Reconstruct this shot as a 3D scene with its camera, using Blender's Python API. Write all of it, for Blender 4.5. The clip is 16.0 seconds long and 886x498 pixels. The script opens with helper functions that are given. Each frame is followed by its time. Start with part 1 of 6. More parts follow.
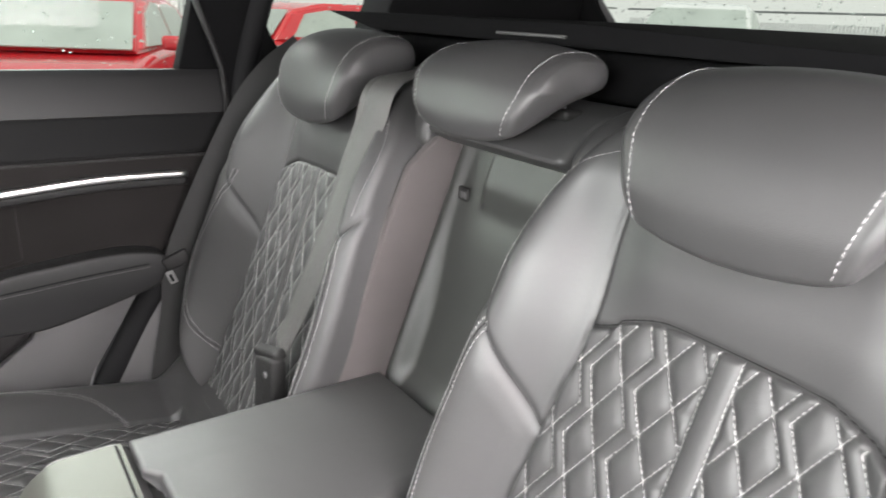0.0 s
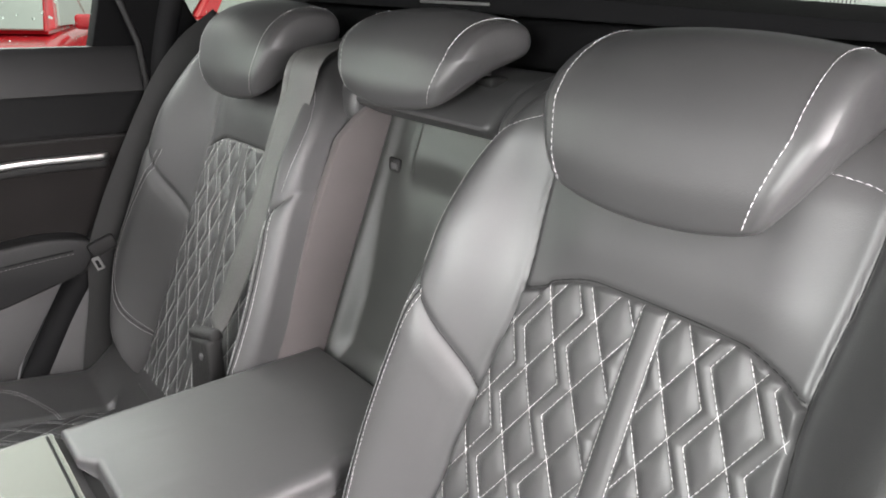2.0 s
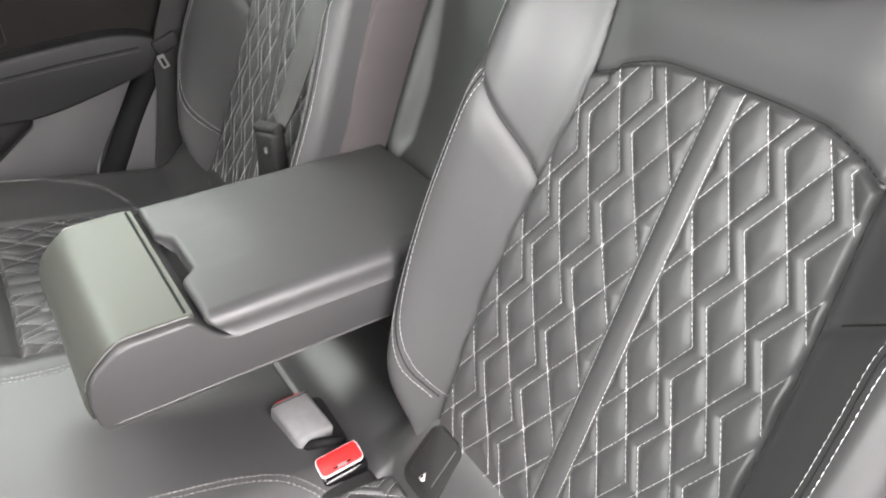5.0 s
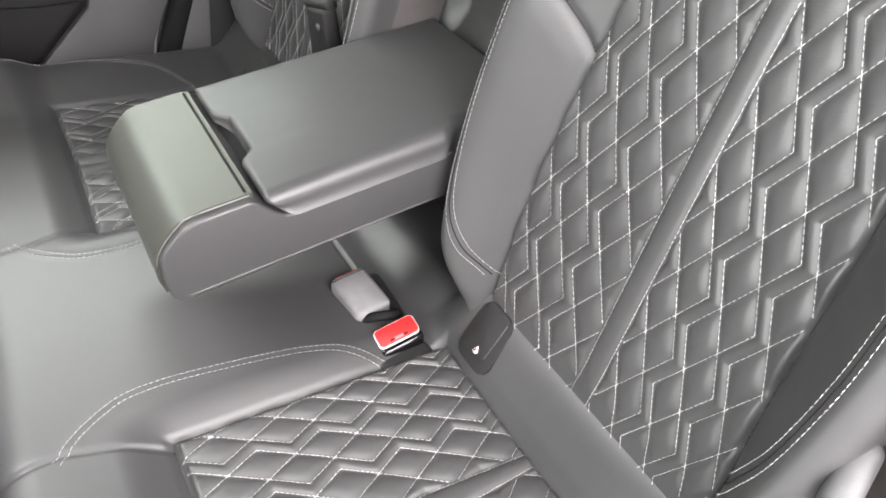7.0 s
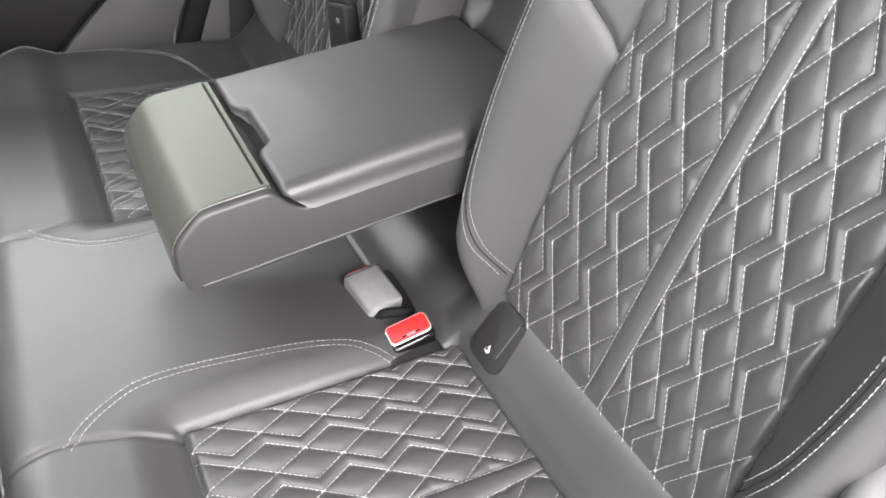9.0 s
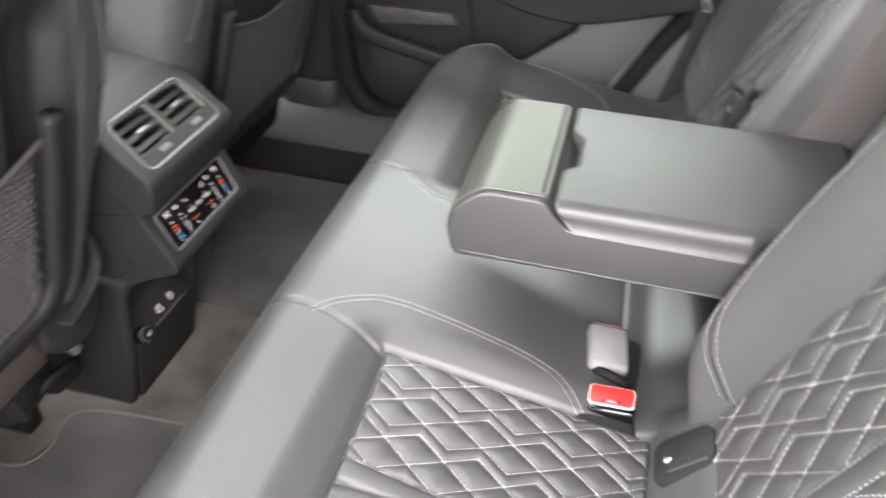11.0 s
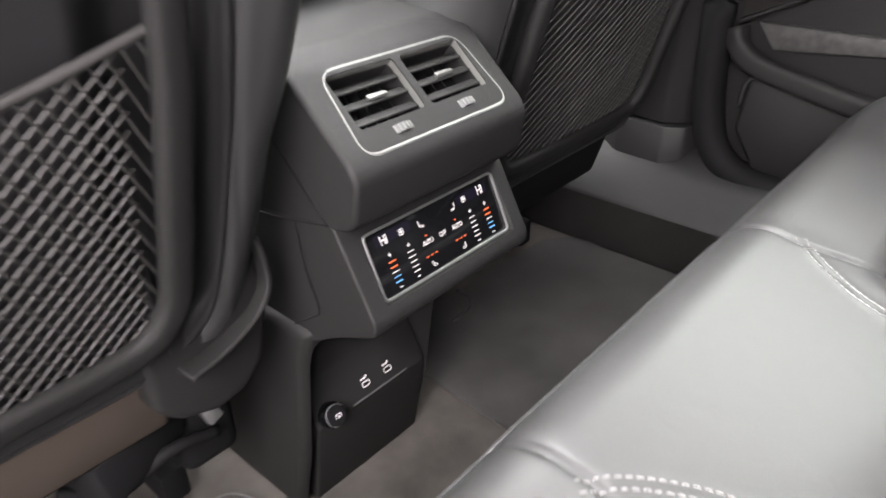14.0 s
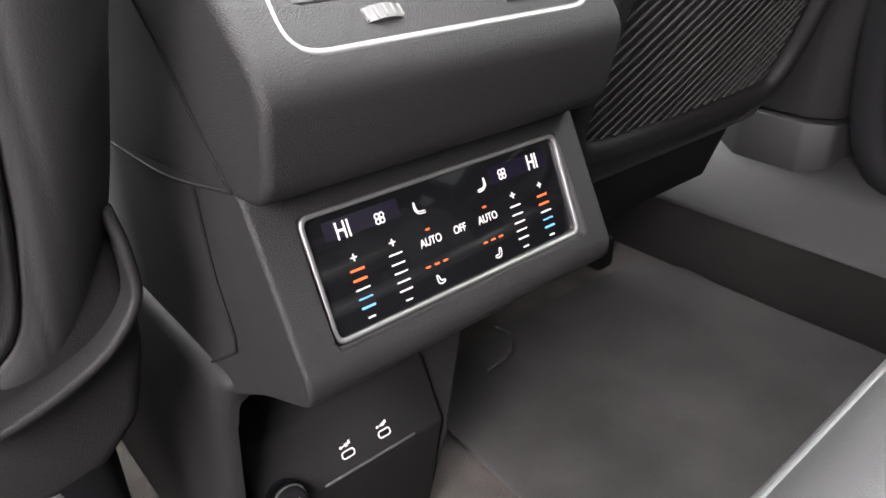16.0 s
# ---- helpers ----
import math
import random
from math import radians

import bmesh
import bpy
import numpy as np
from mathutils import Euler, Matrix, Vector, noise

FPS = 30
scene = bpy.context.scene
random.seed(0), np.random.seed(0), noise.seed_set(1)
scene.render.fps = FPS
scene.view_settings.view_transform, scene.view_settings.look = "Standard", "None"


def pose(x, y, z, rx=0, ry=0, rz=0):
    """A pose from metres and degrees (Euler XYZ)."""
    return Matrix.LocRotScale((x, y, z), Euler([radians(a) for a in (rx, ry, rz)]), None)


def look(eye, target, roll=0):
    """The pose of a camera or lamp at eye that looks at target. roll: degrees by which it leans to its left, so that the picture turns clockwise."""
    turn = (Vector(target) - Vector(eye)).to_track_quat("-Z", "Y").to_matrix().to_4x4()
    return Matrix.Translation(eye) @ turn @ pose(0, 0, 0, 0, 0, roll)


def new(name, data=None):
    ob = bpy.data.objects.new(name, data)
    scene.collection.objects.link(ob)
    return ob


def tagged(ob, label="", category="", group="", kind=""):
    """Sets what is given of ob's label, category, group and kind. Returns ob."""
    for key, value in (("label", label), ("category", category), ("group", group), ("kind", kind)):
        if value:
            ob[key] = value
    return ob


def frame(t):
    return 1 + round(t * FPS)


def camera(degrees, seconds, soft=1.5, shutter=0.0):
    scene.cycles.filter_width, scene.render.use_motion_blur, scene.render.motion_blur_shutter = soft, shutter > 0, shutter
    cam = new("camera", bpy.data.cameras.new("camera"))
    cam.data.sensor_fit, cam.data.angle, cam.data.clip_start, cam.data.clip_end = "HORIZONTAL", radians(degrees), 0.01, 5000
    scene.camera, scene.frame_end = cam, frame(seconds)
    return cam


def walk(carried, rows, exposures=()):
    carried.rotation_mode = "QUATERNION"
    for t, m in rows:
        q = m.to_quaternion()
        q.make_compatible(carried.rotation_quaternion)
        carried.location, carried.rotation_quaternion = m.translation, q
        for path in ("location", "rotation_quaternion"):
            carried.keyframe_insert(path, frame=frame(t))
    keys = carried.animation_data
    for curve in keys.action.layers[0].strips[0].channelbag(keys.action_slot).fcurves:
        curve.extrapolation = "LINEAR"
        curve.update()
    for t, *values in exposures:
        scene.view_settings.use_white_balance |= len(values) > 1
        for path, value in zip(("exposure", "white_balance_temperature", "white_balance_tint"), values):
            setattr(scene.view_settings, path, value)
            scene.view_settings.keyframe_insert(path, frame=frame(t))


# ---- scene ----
cam = camera(64.3, 16.0, soft=1.7, shutter=0.5)
PATH = [
    (0, (0.649, -0.425, 1.033), (-0.903, 0.666, 0.4), 2.5),
    (0.5, (0.659, -0.422, 1.04), (-0.814, 0.782, 0.421), 2.2),
    (1, (0.659, -0.42, 1.044), (-0.791, 0.811, 0.425), 1.8),
    (1.5, (0.659, -0.421, 1.037), (-0.782, 0.806, 0.39), 1.7),
    (2, (0.659, -0.423, 1.028), (-0.771, 0.793, 0.336), 1.7),
    (2.5, (0.658, -0.427, 1.019), (-0.759, 0.768, 0.267), 1.8),
    (3, (0.659, -0.426, 1.009), (-0.75, 0.74, 0.201), 1.9),
    (3.5, (0.663, -0.429, 1.002), (-0.74, 0.699, 0.132), 1.9),
    (4, (0.667, -0.428, 0.996), (-0.731, 0.65, 0.055), 1.7),
    (4.5, (0.669, -0.426, 0.991), (-0.713, 0.59, -0.039), 1.3),
    (5, (0.671, -0.428, 0.984), (-0.687, 0.528, -0.131), 1.3),
    (5.2, (0.67, -0.424, 0.986), (-0.675, 0.495, -0.174), 0.8),
    (7.3, (0.675, -0.426, 0.987), (-0.581, 0.276, -0.402), -2.2),
    (7.5, (0.673, -0.433, 0.985), (-0.58, 0.278, -0.402), -1.8),
    (8, (0.675, -0.429, 0.983), (-0.588, 0.263, -0.404), -2.1),
    (8.2, (0.672, -0.431, 0.983), (-0.589, 0.263, -0.406), -2.1),
    (10.3, (0.67, -0.418, 0.981), (-0.793, -0.037, -0.329), 4.8),
    (10.5, (0.698, -0.354, 0.974), (-0.834, -0.218, -0.304), 2.1),
    (11, (0.76, -0.281, 0.97), (-0.782, -0.651, -0.248), 2.1),
    (11.5, (0.81, -0.232, 0.982), (-0.659, -0.996, -0.139), 1.1),
    (12, (0.823, -0.22, 0.98), (-0.594, -1.163, -0.07), 0.4),
    (12.5, (0.819, -0.246, 0.974), (-0.591, -1.24, -0.037), 0.7),
    (13, (0.733, -0.305, 0.909), (-0.661, -1.335, -0.09), 0.4),
    (13.5, (0.586, -0.391, 0.77), (-0.768, -1.474, -0.226), -0.3),
    (14, (0.424, -0.456, 0.689), (-0.858, -1.618, -0.314), -1.3),
    (14.5, (0.305, -0.52, 0.613), (-0.932, -1.733, -0.387), -1.3),
    (15, (0.261, -0.558, 0.569), (-0.925, -1.831, -0.418), -1.2),
    (15.5, (0.23, -0.586, 0.548), (-0.927, -1.896, -0.424), -0.8),
    (16, (0.224, -0.592, 0.542), (-0.92, -1.93, -0.407), -0.7),
]
EXPOSURE = [(0.0, 0.25, 6600, 11.5), (2.0, 0.12, 6600, 11.5), (5.0, 0.10, 6580, 11), (8.2, 0.04, 6550, 11), (10.5, 0.20, 6550, 11), (12.0, 0.46, 6520, 11), (13.0, 0.46, 6560, 12), (14.0, 0.42, 6600, 13), (15.0, 0.58, 6560, 13.5), (16.0, 0.68, 6500, 13.5)]
walk(cam, [(t, look(eye, target, roll)) for t, eye, target, roll in PATH], exposures=EXPOSURE)

# ---- light ----
world = bpy.data.worlds.new("overcast")
scene.world = world
world.use_nodes = True
wn = world.node_tree
sky = wn.nodes.new("ShaderNodeTexSky")
sky.sky_type, sky.sun_disc = "NISHITA", False
sky.sun_elevation, sky.sun_rotation = radians(50), radians(60)
sky.air_density, sky.dust_density = 1.0, 6.0
soft_sky = wn.nodes.new("ShaderNodeMixRGB")
soft_sky.inputs[0].default_value = 0.75
soft_sky.inputs[2].default_value = (9.4, 9.2, 9.2, 1)
wn.links.new(sky.outputs[0], soft_sky.inputs[1])
wn.links.new(soft_sky.outputs[0], wn.nodes["Background"].inputs[0])
wn.nodes["Background"].inputs[1].default_value = 0.095
sun = new("sun", bpy.data.lights.new("sun", "SUN"))
sun.data.energy, sun.data.angle, sun.data.color = 1.0, radians(25), (1.0, 0.97, 0.93)
sun.matrix_world = look((3, -1, 5), (0, 0, 0))


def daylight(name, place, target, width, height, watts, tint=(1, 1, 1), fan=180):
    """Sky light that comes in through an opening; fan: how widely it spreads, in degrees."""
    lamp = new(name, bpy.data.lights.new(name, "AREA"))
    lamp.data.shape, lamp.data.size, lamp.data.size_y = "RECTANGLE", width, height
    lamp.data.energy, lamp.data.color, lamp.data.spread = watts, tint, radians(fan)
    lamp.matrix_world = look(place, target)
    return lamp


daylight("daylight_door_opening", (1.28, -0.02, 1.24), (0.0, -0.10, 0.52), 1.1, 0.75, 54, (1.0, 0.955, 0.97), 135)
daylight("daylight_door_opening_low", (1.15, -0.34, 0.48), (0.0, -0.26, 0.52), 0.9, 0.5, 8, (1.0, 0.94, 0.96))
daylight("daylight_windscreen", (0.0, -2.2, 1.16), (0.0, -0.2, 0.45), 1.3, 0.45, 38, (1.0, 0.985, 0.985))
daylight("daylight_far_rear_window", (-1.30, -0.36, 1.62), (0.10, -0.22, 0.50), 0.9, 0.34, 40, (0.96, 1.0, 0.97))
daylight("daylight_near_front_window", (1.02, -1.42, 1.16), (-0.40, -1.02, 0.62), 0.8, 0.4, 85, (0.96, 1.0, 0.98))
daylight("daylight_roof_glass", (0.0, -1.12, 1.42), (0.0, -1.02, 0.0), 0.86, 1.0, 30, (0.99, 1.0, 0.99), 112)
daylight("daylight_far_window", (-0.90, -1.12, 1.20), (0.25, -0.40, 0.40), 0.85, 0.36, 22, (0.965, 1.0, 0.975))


# ---- materials ----
def material(name, colour, rough=0.5, metal=0.0, grain=0.0, grain_size=900.0, vary=0.15, vary_size=6.0, spec=0.5, sheen=0.0, coat=0.0, wrinkle=0.0):
    """A surface with soft stains at one scale and a fine grained relief at another."""
    m = bpy.data.materials.new(name)
    m.use_nodes = True
    nt = m.node_tree
    b = nt.nodes["Principled BSDF"]
    b.inputs["Metallic"].default_value = metal
    b.inputs["Specular IOR Level"].default_value = spec
    b.inputs["Sheen Weight"].default_value = sheen
    b.inputs["Coat Weight"].default_value = coat
    co = nt.nodes.new("ShaderNodeTexCoord")
    big = nt.nodes.new("ShaderNodeTexNoise")
    big.inputs["Scale"].default_value, big.inputs["Detail"].default_value = vary_size, 5
    nt.links.new(co.outputs["Object"], big.inputs["Vector"])
    ramp = nt.nodes.new("ShaderNodeValToRGB")
    ramp.color_ramp.elements[0].position, ramp.color_ramp.elements[1].position = 0.3, 0.7
    ramp.color_ramp.elements[0].color = (*[c * (1 - vary) for c in colour], 1)
    ramp.color_ramp.elements[1].color = (*[min(1, c * (1 + vary)) for c in colour], 1)
    nt.links.new(big.outputs["Fac"], ramp.inputs["Fac"])
    nt.links.new(ramp.outputs[0], b.inputs["Base Color"])
    spread = nt.nodes.new("ShaderNodeMapRange")
    spread.inputs["To Min"].default_value, spread.inputs["To Max"].default_value = rough - 0.06, rough + 0.06
    nt.links.new(big.outputs["Fac"], spread.inputs["Value"])
    nt.links.new(spread.outputs[0], b.inputs["Roughness"])
    if grain:
        cell = nt.nodes.new("ShaderNodeTexVoronoi")
        cell.inputs["Scale"].default_value = grain_size
        nt.links.new(co.outputs["Object"], cell.inputs["Vector"])
        bump = nt.nodes.new("ShaderNodeBump")
        bump.inputs["Strength"].default_value, bump.inputs["Distance"].default_value = grain, 0.0006
        nt.links.new(cell.outputs["Distance"], bump.inputs["Height"])
        nt.links.new(bump.outputs[0], b.inputs["Normal"])
        if wrinkle:
            fold = nt.nodes.new("ShaderNodeTexNoise")
            fold.inputs["Scale"].default_value, fold.inputs["Detail"].default_value, fold.inputs["Distortion"].default_value = 22, 4, 0.8
            nt.links.new(co.outputs["Object"], fold.inputs["Vector"])
            soft = nt.nodes.new("ShaderNodeBump")
            soft.inputs["Strength"].default_value, soft.inputs["Distance"].default_value = wrinkle, 0.004
            nt.links.new(fold.outputs["Fac"], soft.inputs["Height"])
            nt.links.new(soft.outputs[0], bump.inputs["Normal"])
    return m


def glow(name, colour, strength, base=0.02, rough=0.5):
    m = bpy.data.materials.new(name)
    m.use_nodes = True
    b = m.node_tree.nodes["Principled BSDF"]
    b.inputs["Base Color"].default_value = (base, base, base, 1)
    b.inputs["Roughness"].default_value = rough
    b.inputs["Emission Color"].default_value = (*colour, 1)
    b.inputs["Emission Strength"].default_value = strength
    return m


def glass(name, tint, rough=0.0, ior=1.45):
    m = bpy.data.materials.new(name)
    m.use_nodes = True
    nt = m.node_tree
    clear, shine, mix, fres = (nt.nodes.new(k) for k in ("ShaderNodeBsdfTransparent", "ShaderNodeBsdfGlossy", "ShaderNodeMixShader", "ShaderNodeFresnel"))
    clear.inputs[0].default_value = (*tint, 1)
    shine.inputs["Roughness"].default_value = rough
    fres.inputs["IOR"].default_value = ior
    nt.links.new(fres.outputs[0], mix.inputs[0])
    nt.links.new(clear.outputs[0], mix.inputs[1])
    nt.links.new(shine.outputs[0], mix.inputs[2])
    nt.links.new(mix.outputs[0], nt.nodes["Material Output"].inputs[0])
    return m


LEATHER = material("black leather", (0.037, 0.0367, 0.037), 0.44, grain=0.13, grain_size=1100, vary=0.10, wrinkle=0.10)
LEATHER_SOFT = material("black quilted leather", (0.037, 0.0367, 0.037), 0.44, grain=0.3, grain_size=1100, vary=0.08)
THREAD = material("light grey thread", (0.54, 0.535, 0.53), 0.7, vary=0.05)
THREAD_SEAM = material("grey seam thread", (0.36, 0.355, 0.35), 0.7, vary=0.05)
THREAD_DARK = material("dark grey thread", (0.16, 0.16, 0.16), 0.7, vary=0.05)
PLASTIC = material("black grained plastic", (0.0140, 0.0137, 0.0138), 0.52, grain=0.5, grain_size=1300, vary=0.1, spec=0.22)
PLASTIC_SOFT = material("black soft touch plastic", (0.013, 0.0126, 0.0126), 0.55, grain=0.4, grain_size=1500, vary=0.1, spec=0.22)
SILL = material("dark grey sill plastic", (0.011, 0.0108, 0.011), 0.55, grain=0.3, grain_size=1400, vary=0.12)
# dark colour stands in for the shade on the carpet riser under the sill
RISER_SHADED = material("carpet riser darkened for shade", (0.018, 0.0172, 0.0165), 0.95, grain=0.8, grain_size=900, vary=0.25, spec=0.08)
LEDGE = material("dusty dark plastic", (0.035, 0.034, 0.033), 0.7, grain=0.4, grain_size=1200, vary=0.5, vary_size=60)
BEZEL = material("satin grey bezel plastic", (0.10, 0.102, 0.096), 0.42, grain=0.15, grain_size=1500, vary=0.08)
PLASTIC_GREY = material("dark grey plastic", (0.06, 0.059, 0.06), 0.5, grain=0.3, grain_size=1500, vary=0.08)
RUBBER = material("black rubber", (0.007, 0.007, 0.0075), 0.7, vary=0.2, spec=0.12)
GLOSS = material("gloss black plastic", (0.004, 0.004, 0.0046), 0.09, vary=0.0, spec=0.35)
SIDE_FELT = material("grey brown needle felt", (0.085, 0.075, 0.075), 0.85, grain=0.5, grain_size=1500, vary=0.12, sheen=0.1, spec=0.15)
CARPET = material("black velour carpet", (0.066, 0.060, 0.055), 0.95, grain=1.0, grain_size=700, vary=0.35, vary_size=14, sheen=0.08, spec=0.08)
MAT = material("black velour floor mat", (0.048, 0.0463, 0.045), 0.95, grain=1.0, grain_size=800, vary=0.28, vary_size=9, sheen=0.08, spec=0.08)
ALCANTARA = material("dark suede cloth", (0.014, 0.0125, 0.0122), 0.9, grain=0.6, grain_size=1500, vary=0.2, sheen=0.1, spec=0.1)
CHROME = material("satin chrome", (0.205, 0.205, 0.202), 0.46, metal=0.75, vary=0.04)
ALUMINIUM = material("brushed aluminium", (0.80, 0.79, 0.79), 0.32, metal=1.0, vary=0.04)
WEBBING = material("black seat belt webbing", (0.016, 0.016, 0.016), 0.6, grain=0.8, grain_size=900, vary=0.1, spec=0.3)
# paler copy of the webbing: light caught on its folds is in the colour
WEBBING_LIT = material("smooth black belt webbing, paler as lit", (0.06, 0.059, 0.057), 0.42, grain=0.5, grain_size=900, vary=0.12)
SEAM = material("dark sewn seam", (0.014, 0.014, 0.014), 0.85, vary=0.1, spec=0.1)
BINDING = material("dull grey mat binding", (0.075, 0.073, 0.07), 0.8, vary=0.1)
SATIN = material("satin olive grey plastic", (0.066, 0.067, 0.059), 0.42, metal=0.5, vary=0.05)
BUCKLE_GREY = material("worn grey plastic", (0.15, 0.147, 0.148), 0.55, grain=0.4, grain_size=1500, vary=0.15, vary_size=40)
RED = material("red buckle button", (0.72, 0.012, 0.012), 0.5, vary=0.05)
DOOR_LEATHER = material("black door leather", (0.012, 0.012, 0.0124), 0.5, grain=0.3, grain_size=1100, vary=0.1, spec=0.35)
BACK_SHELL = material("black moulded seat shell", (0.014, 0.014, 0.0146), 0.42, grain=0.35, grain_size=1400, vary=0.1)
HEADLINER = material("black headliner cloth", (0.005, 0.005, 0.0053), 0.95, grain=0.6, grain_size=900, vary=0.15, spec=0.06)
NET = material("black elastic net cord", (0.036, 0.0345, 0.0335), 0.45, vary=0.15)
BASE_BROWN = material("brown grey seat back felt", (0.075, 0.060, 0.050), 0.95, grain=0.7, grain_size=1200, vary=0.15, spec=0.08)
PRIVACY = glass("tinted window glass", (0.93, 0.98, 0.94), ior=1.15)
WHITE_GLOW = glow("lit white symbol", (1.0, 0.93, 0.92), 1.2)
RED_GLOW = glow("lit red symbol", (1.0, 0.13, 0.02), 1.5)
BLUE_GLOW = glow("lit blue symbol", (0.16, 0.5, 1.0), 1.2)
VIOLET_GLOW = glow("dim violet display glow", (0.25, 0.13, 0.72), 0.014, 0.004, 0.12)


# ---- shaping ----
def empty(name, label, category, at=(0, 0, 0), group="", kind=""):
    return tagged_at(new(name), at, label, category, group, kind)


def tagged_at(ob, at, label, category, group="", kind=""):
    ob.location = at
    return tagged(ob, label, category, group, kind)


def link(name, me, mat, parent=None, label="", smooth=True):
    ob = new(name, me)
    if smooth:
        me.shade_smooth()
    if mat is not None and not me.materials:
        me.materials.append(mat)
    if parent is not None:
        ob.parent = parent
        ob.matrix_parent_inverse = Matrix() if parent.parent else Matrix.Translation(parent.location).inverted()
    return tagged(ob, label)


def part(name, bm, mat, parent=None, label="", smooth=True, angle=40):
    me = bpy.data.meshes.new(name)
    bmesh.ops.recalc_face_normals(bm, faces=bm.faces)
    bm.to_mesh(me)
    bm.free()
    ob = link(name, me, mat, parent, label, smooth)
    if smooth:
        me.set_sharp_from_angle(angle=radians(angle))
    return ob


def mesh(name, verts, faces, mat, parent=None, label="", smooth=True, angle=None):
    me = bpy.data.meshes.new(name)
    me.from_pydata([tuple(map(float, v)) for v in verts], [], faces)
    me.validate()
    ob = link(name, me, mat, parent, label, smooth)
    if angle:
        me.set_sharp_from_angle(angle=radians(angle))
    return ob


def slab(name, P, back, mat, parent=None, label=""):
    """A closed body: a grid of front points P (rows, columns, 3) and, by the shift back, its rear side."""
    r, c = P.shape[:2]
    verts = P.reshape(-1, 3)
    idx = np.arange(r * c).reshape(r, c)
    faces = np.stack([idx[:-1, :-1], idx[:-1, 1:], idx[1:, 1:], idx[1:, :-1]], -1).reshape(-1, 4).tolist()
    loop = np.concatenate([idx[0, :-1], idx[:-1, -1], idx[-1, :0:-1], idx[:0:-1, 0]])
    rear = verts[loop] + np.array(back) if np.ndim(back) == 1 else np.array([back(v) for v in verts[loop]])
    n, m = len(verts), len(loop)
    verts = np.concatenate([verts, rear])
    for k in range(m):
        j = (k + 1) % m
        faces.append([int(loop[j]), int(loop[k]), n + k, n + j])
    faces.append([n + k for k in range(m)])
    return mesh(name, verts, faces, mat, parent, label)


def rbox(size, bevel=0.005, segs=3, at=(0, 0, 0), turn=None):
    bm = bmesh.new()
    bmesh.ops.create_cube(bm, size=1.0, matrix=Matrix.Diagonal((*size, 1)))
    if bevel:
        bmesh.ops.bevel(bm, geom=bm.edges[:], offset=bevel, segments=segs, profile=0.5, affect="EDGES")
    bm.transform(Matrix.Translation(at) @ (turn or Matrix()))
    return bm


def prism(poly, axis, a, b, bevel=0.004, segs=2, cap_only=False):
    """A polygon drawn across an axis ('x': points (y, z), 'y': (x, z), 'z': (x, y)) and drawn out from a to b."""
    bm = bmesh.new()

    def spot(p, q):
        return {"x": (q, p[0], p[1]), "y": (p[0], q, p[1]), "z": (p[0], p[1], q)}[axis]

    lo, hi = [bm.verts.new(spot(p, a)) for p in poly], [bm.verts.new(spot(p, b)) for p in poly]
    n = len(poly)
    bm.faces.new(lo)
    bm.faces.new(hi)
    for k in range(n):
        bm.faces.new((lo[k], lo[(k + 1) % n], hi[(k + 1) % n], hi[k]))
    bmesh.ops.recalc_face_normals(bm, faces=bm.faces)
    if bevel:
        edges = [e for e in bm.edges if not cap_only or (e.verts[0] in lo) == (e.verts[1] in lo)]
        bmesh.ops.bevel(bm, geom=edges, offset=bevel, segments=segs, profile=0.5, affect="EDGES", clamp_overlap=True)
    return bm


def smooth_line(points, n=60, closed=False):
    """Points evenly along a Catmull-Rom curve."""
    p = np.array(points, float)
    p = np.vstack([p[-1], p, p[:2]]) if closed else np.vstack([2 * p[0] - p[1], p, 2 * p[-1] - p[-2]])
    out = []
    for k in range(1, len(p) - 2):
        t = np.linspace(0, 1, 24, endpoint=False)[:, None]
        a, b, c, d = p[k - 1:k + 3]
        out.append(0.5 * (2 * b + (c - a) * t + (2 * a - 5 * b + 4 * c - d) * t**2 + (3 * b - a - 3 * c + d) * t**3))
    q = np.vstack(out + [p[1 if closed else -2][None]])
    s = np.r_[0, np.cumsum(np.linalg.norm(np.diff(q, axis=0), axis=1))]
    w = np.linspace(0, s[-1], n)
    return np.stack([np.interp(w, s, q[:, k]) for k in range(q.shape[1])], -1)


def sweep(points, profile, up=(0, 0, 1), closed=False):
    """A profile (across, up) carried along points, as vertices and faces."""
    p = np.array(points, float)
    t = np.roll(p, -1, 0) - np.roll(p, 1, 0) if closed else np.gradient(p, axis=0)
    t /= np.linalg.norm(t, axis=1, keepdims=True) + 1e-12
    up = np.broadcast_to(np.array(up, float), p.shape)
    side = np.cross(t, up)
    side /= np.linalg.norm(side, axis=1, keepdims=True) + 1e-12
    over = np.cross(side, t)
    pr = np.array(profile, float)
    v = p[:, None] + side[:, None] * pr[None, :, :1] + over[:, None] * pr[None, :, 1:]
    n, m = len(p), len(pr)
    faces = []
    for i in range(n if closed else n - 1):
        for j in range(m):
            a, b = i * m + j, i * m + (j + 1) % m
            c, d = ((i + 1) % n) * m + (j + 1) % m, ((i + 1) % n) * m + j
            faces.append((a, b, c, d))
    if not closed:
        faces += [tuple(range(m))[::-1], tuple((n - 1) * m + j for j in range(m))]
    return v.reshape(-1, 3), faces


def ring(r, n=10, flat=1.0):
    a = np.linspace(0, 2 * math.pi, n, endpoint=False)
    return np.stack([r * np.cos(a), r * flat * np.sin(a)], -1)


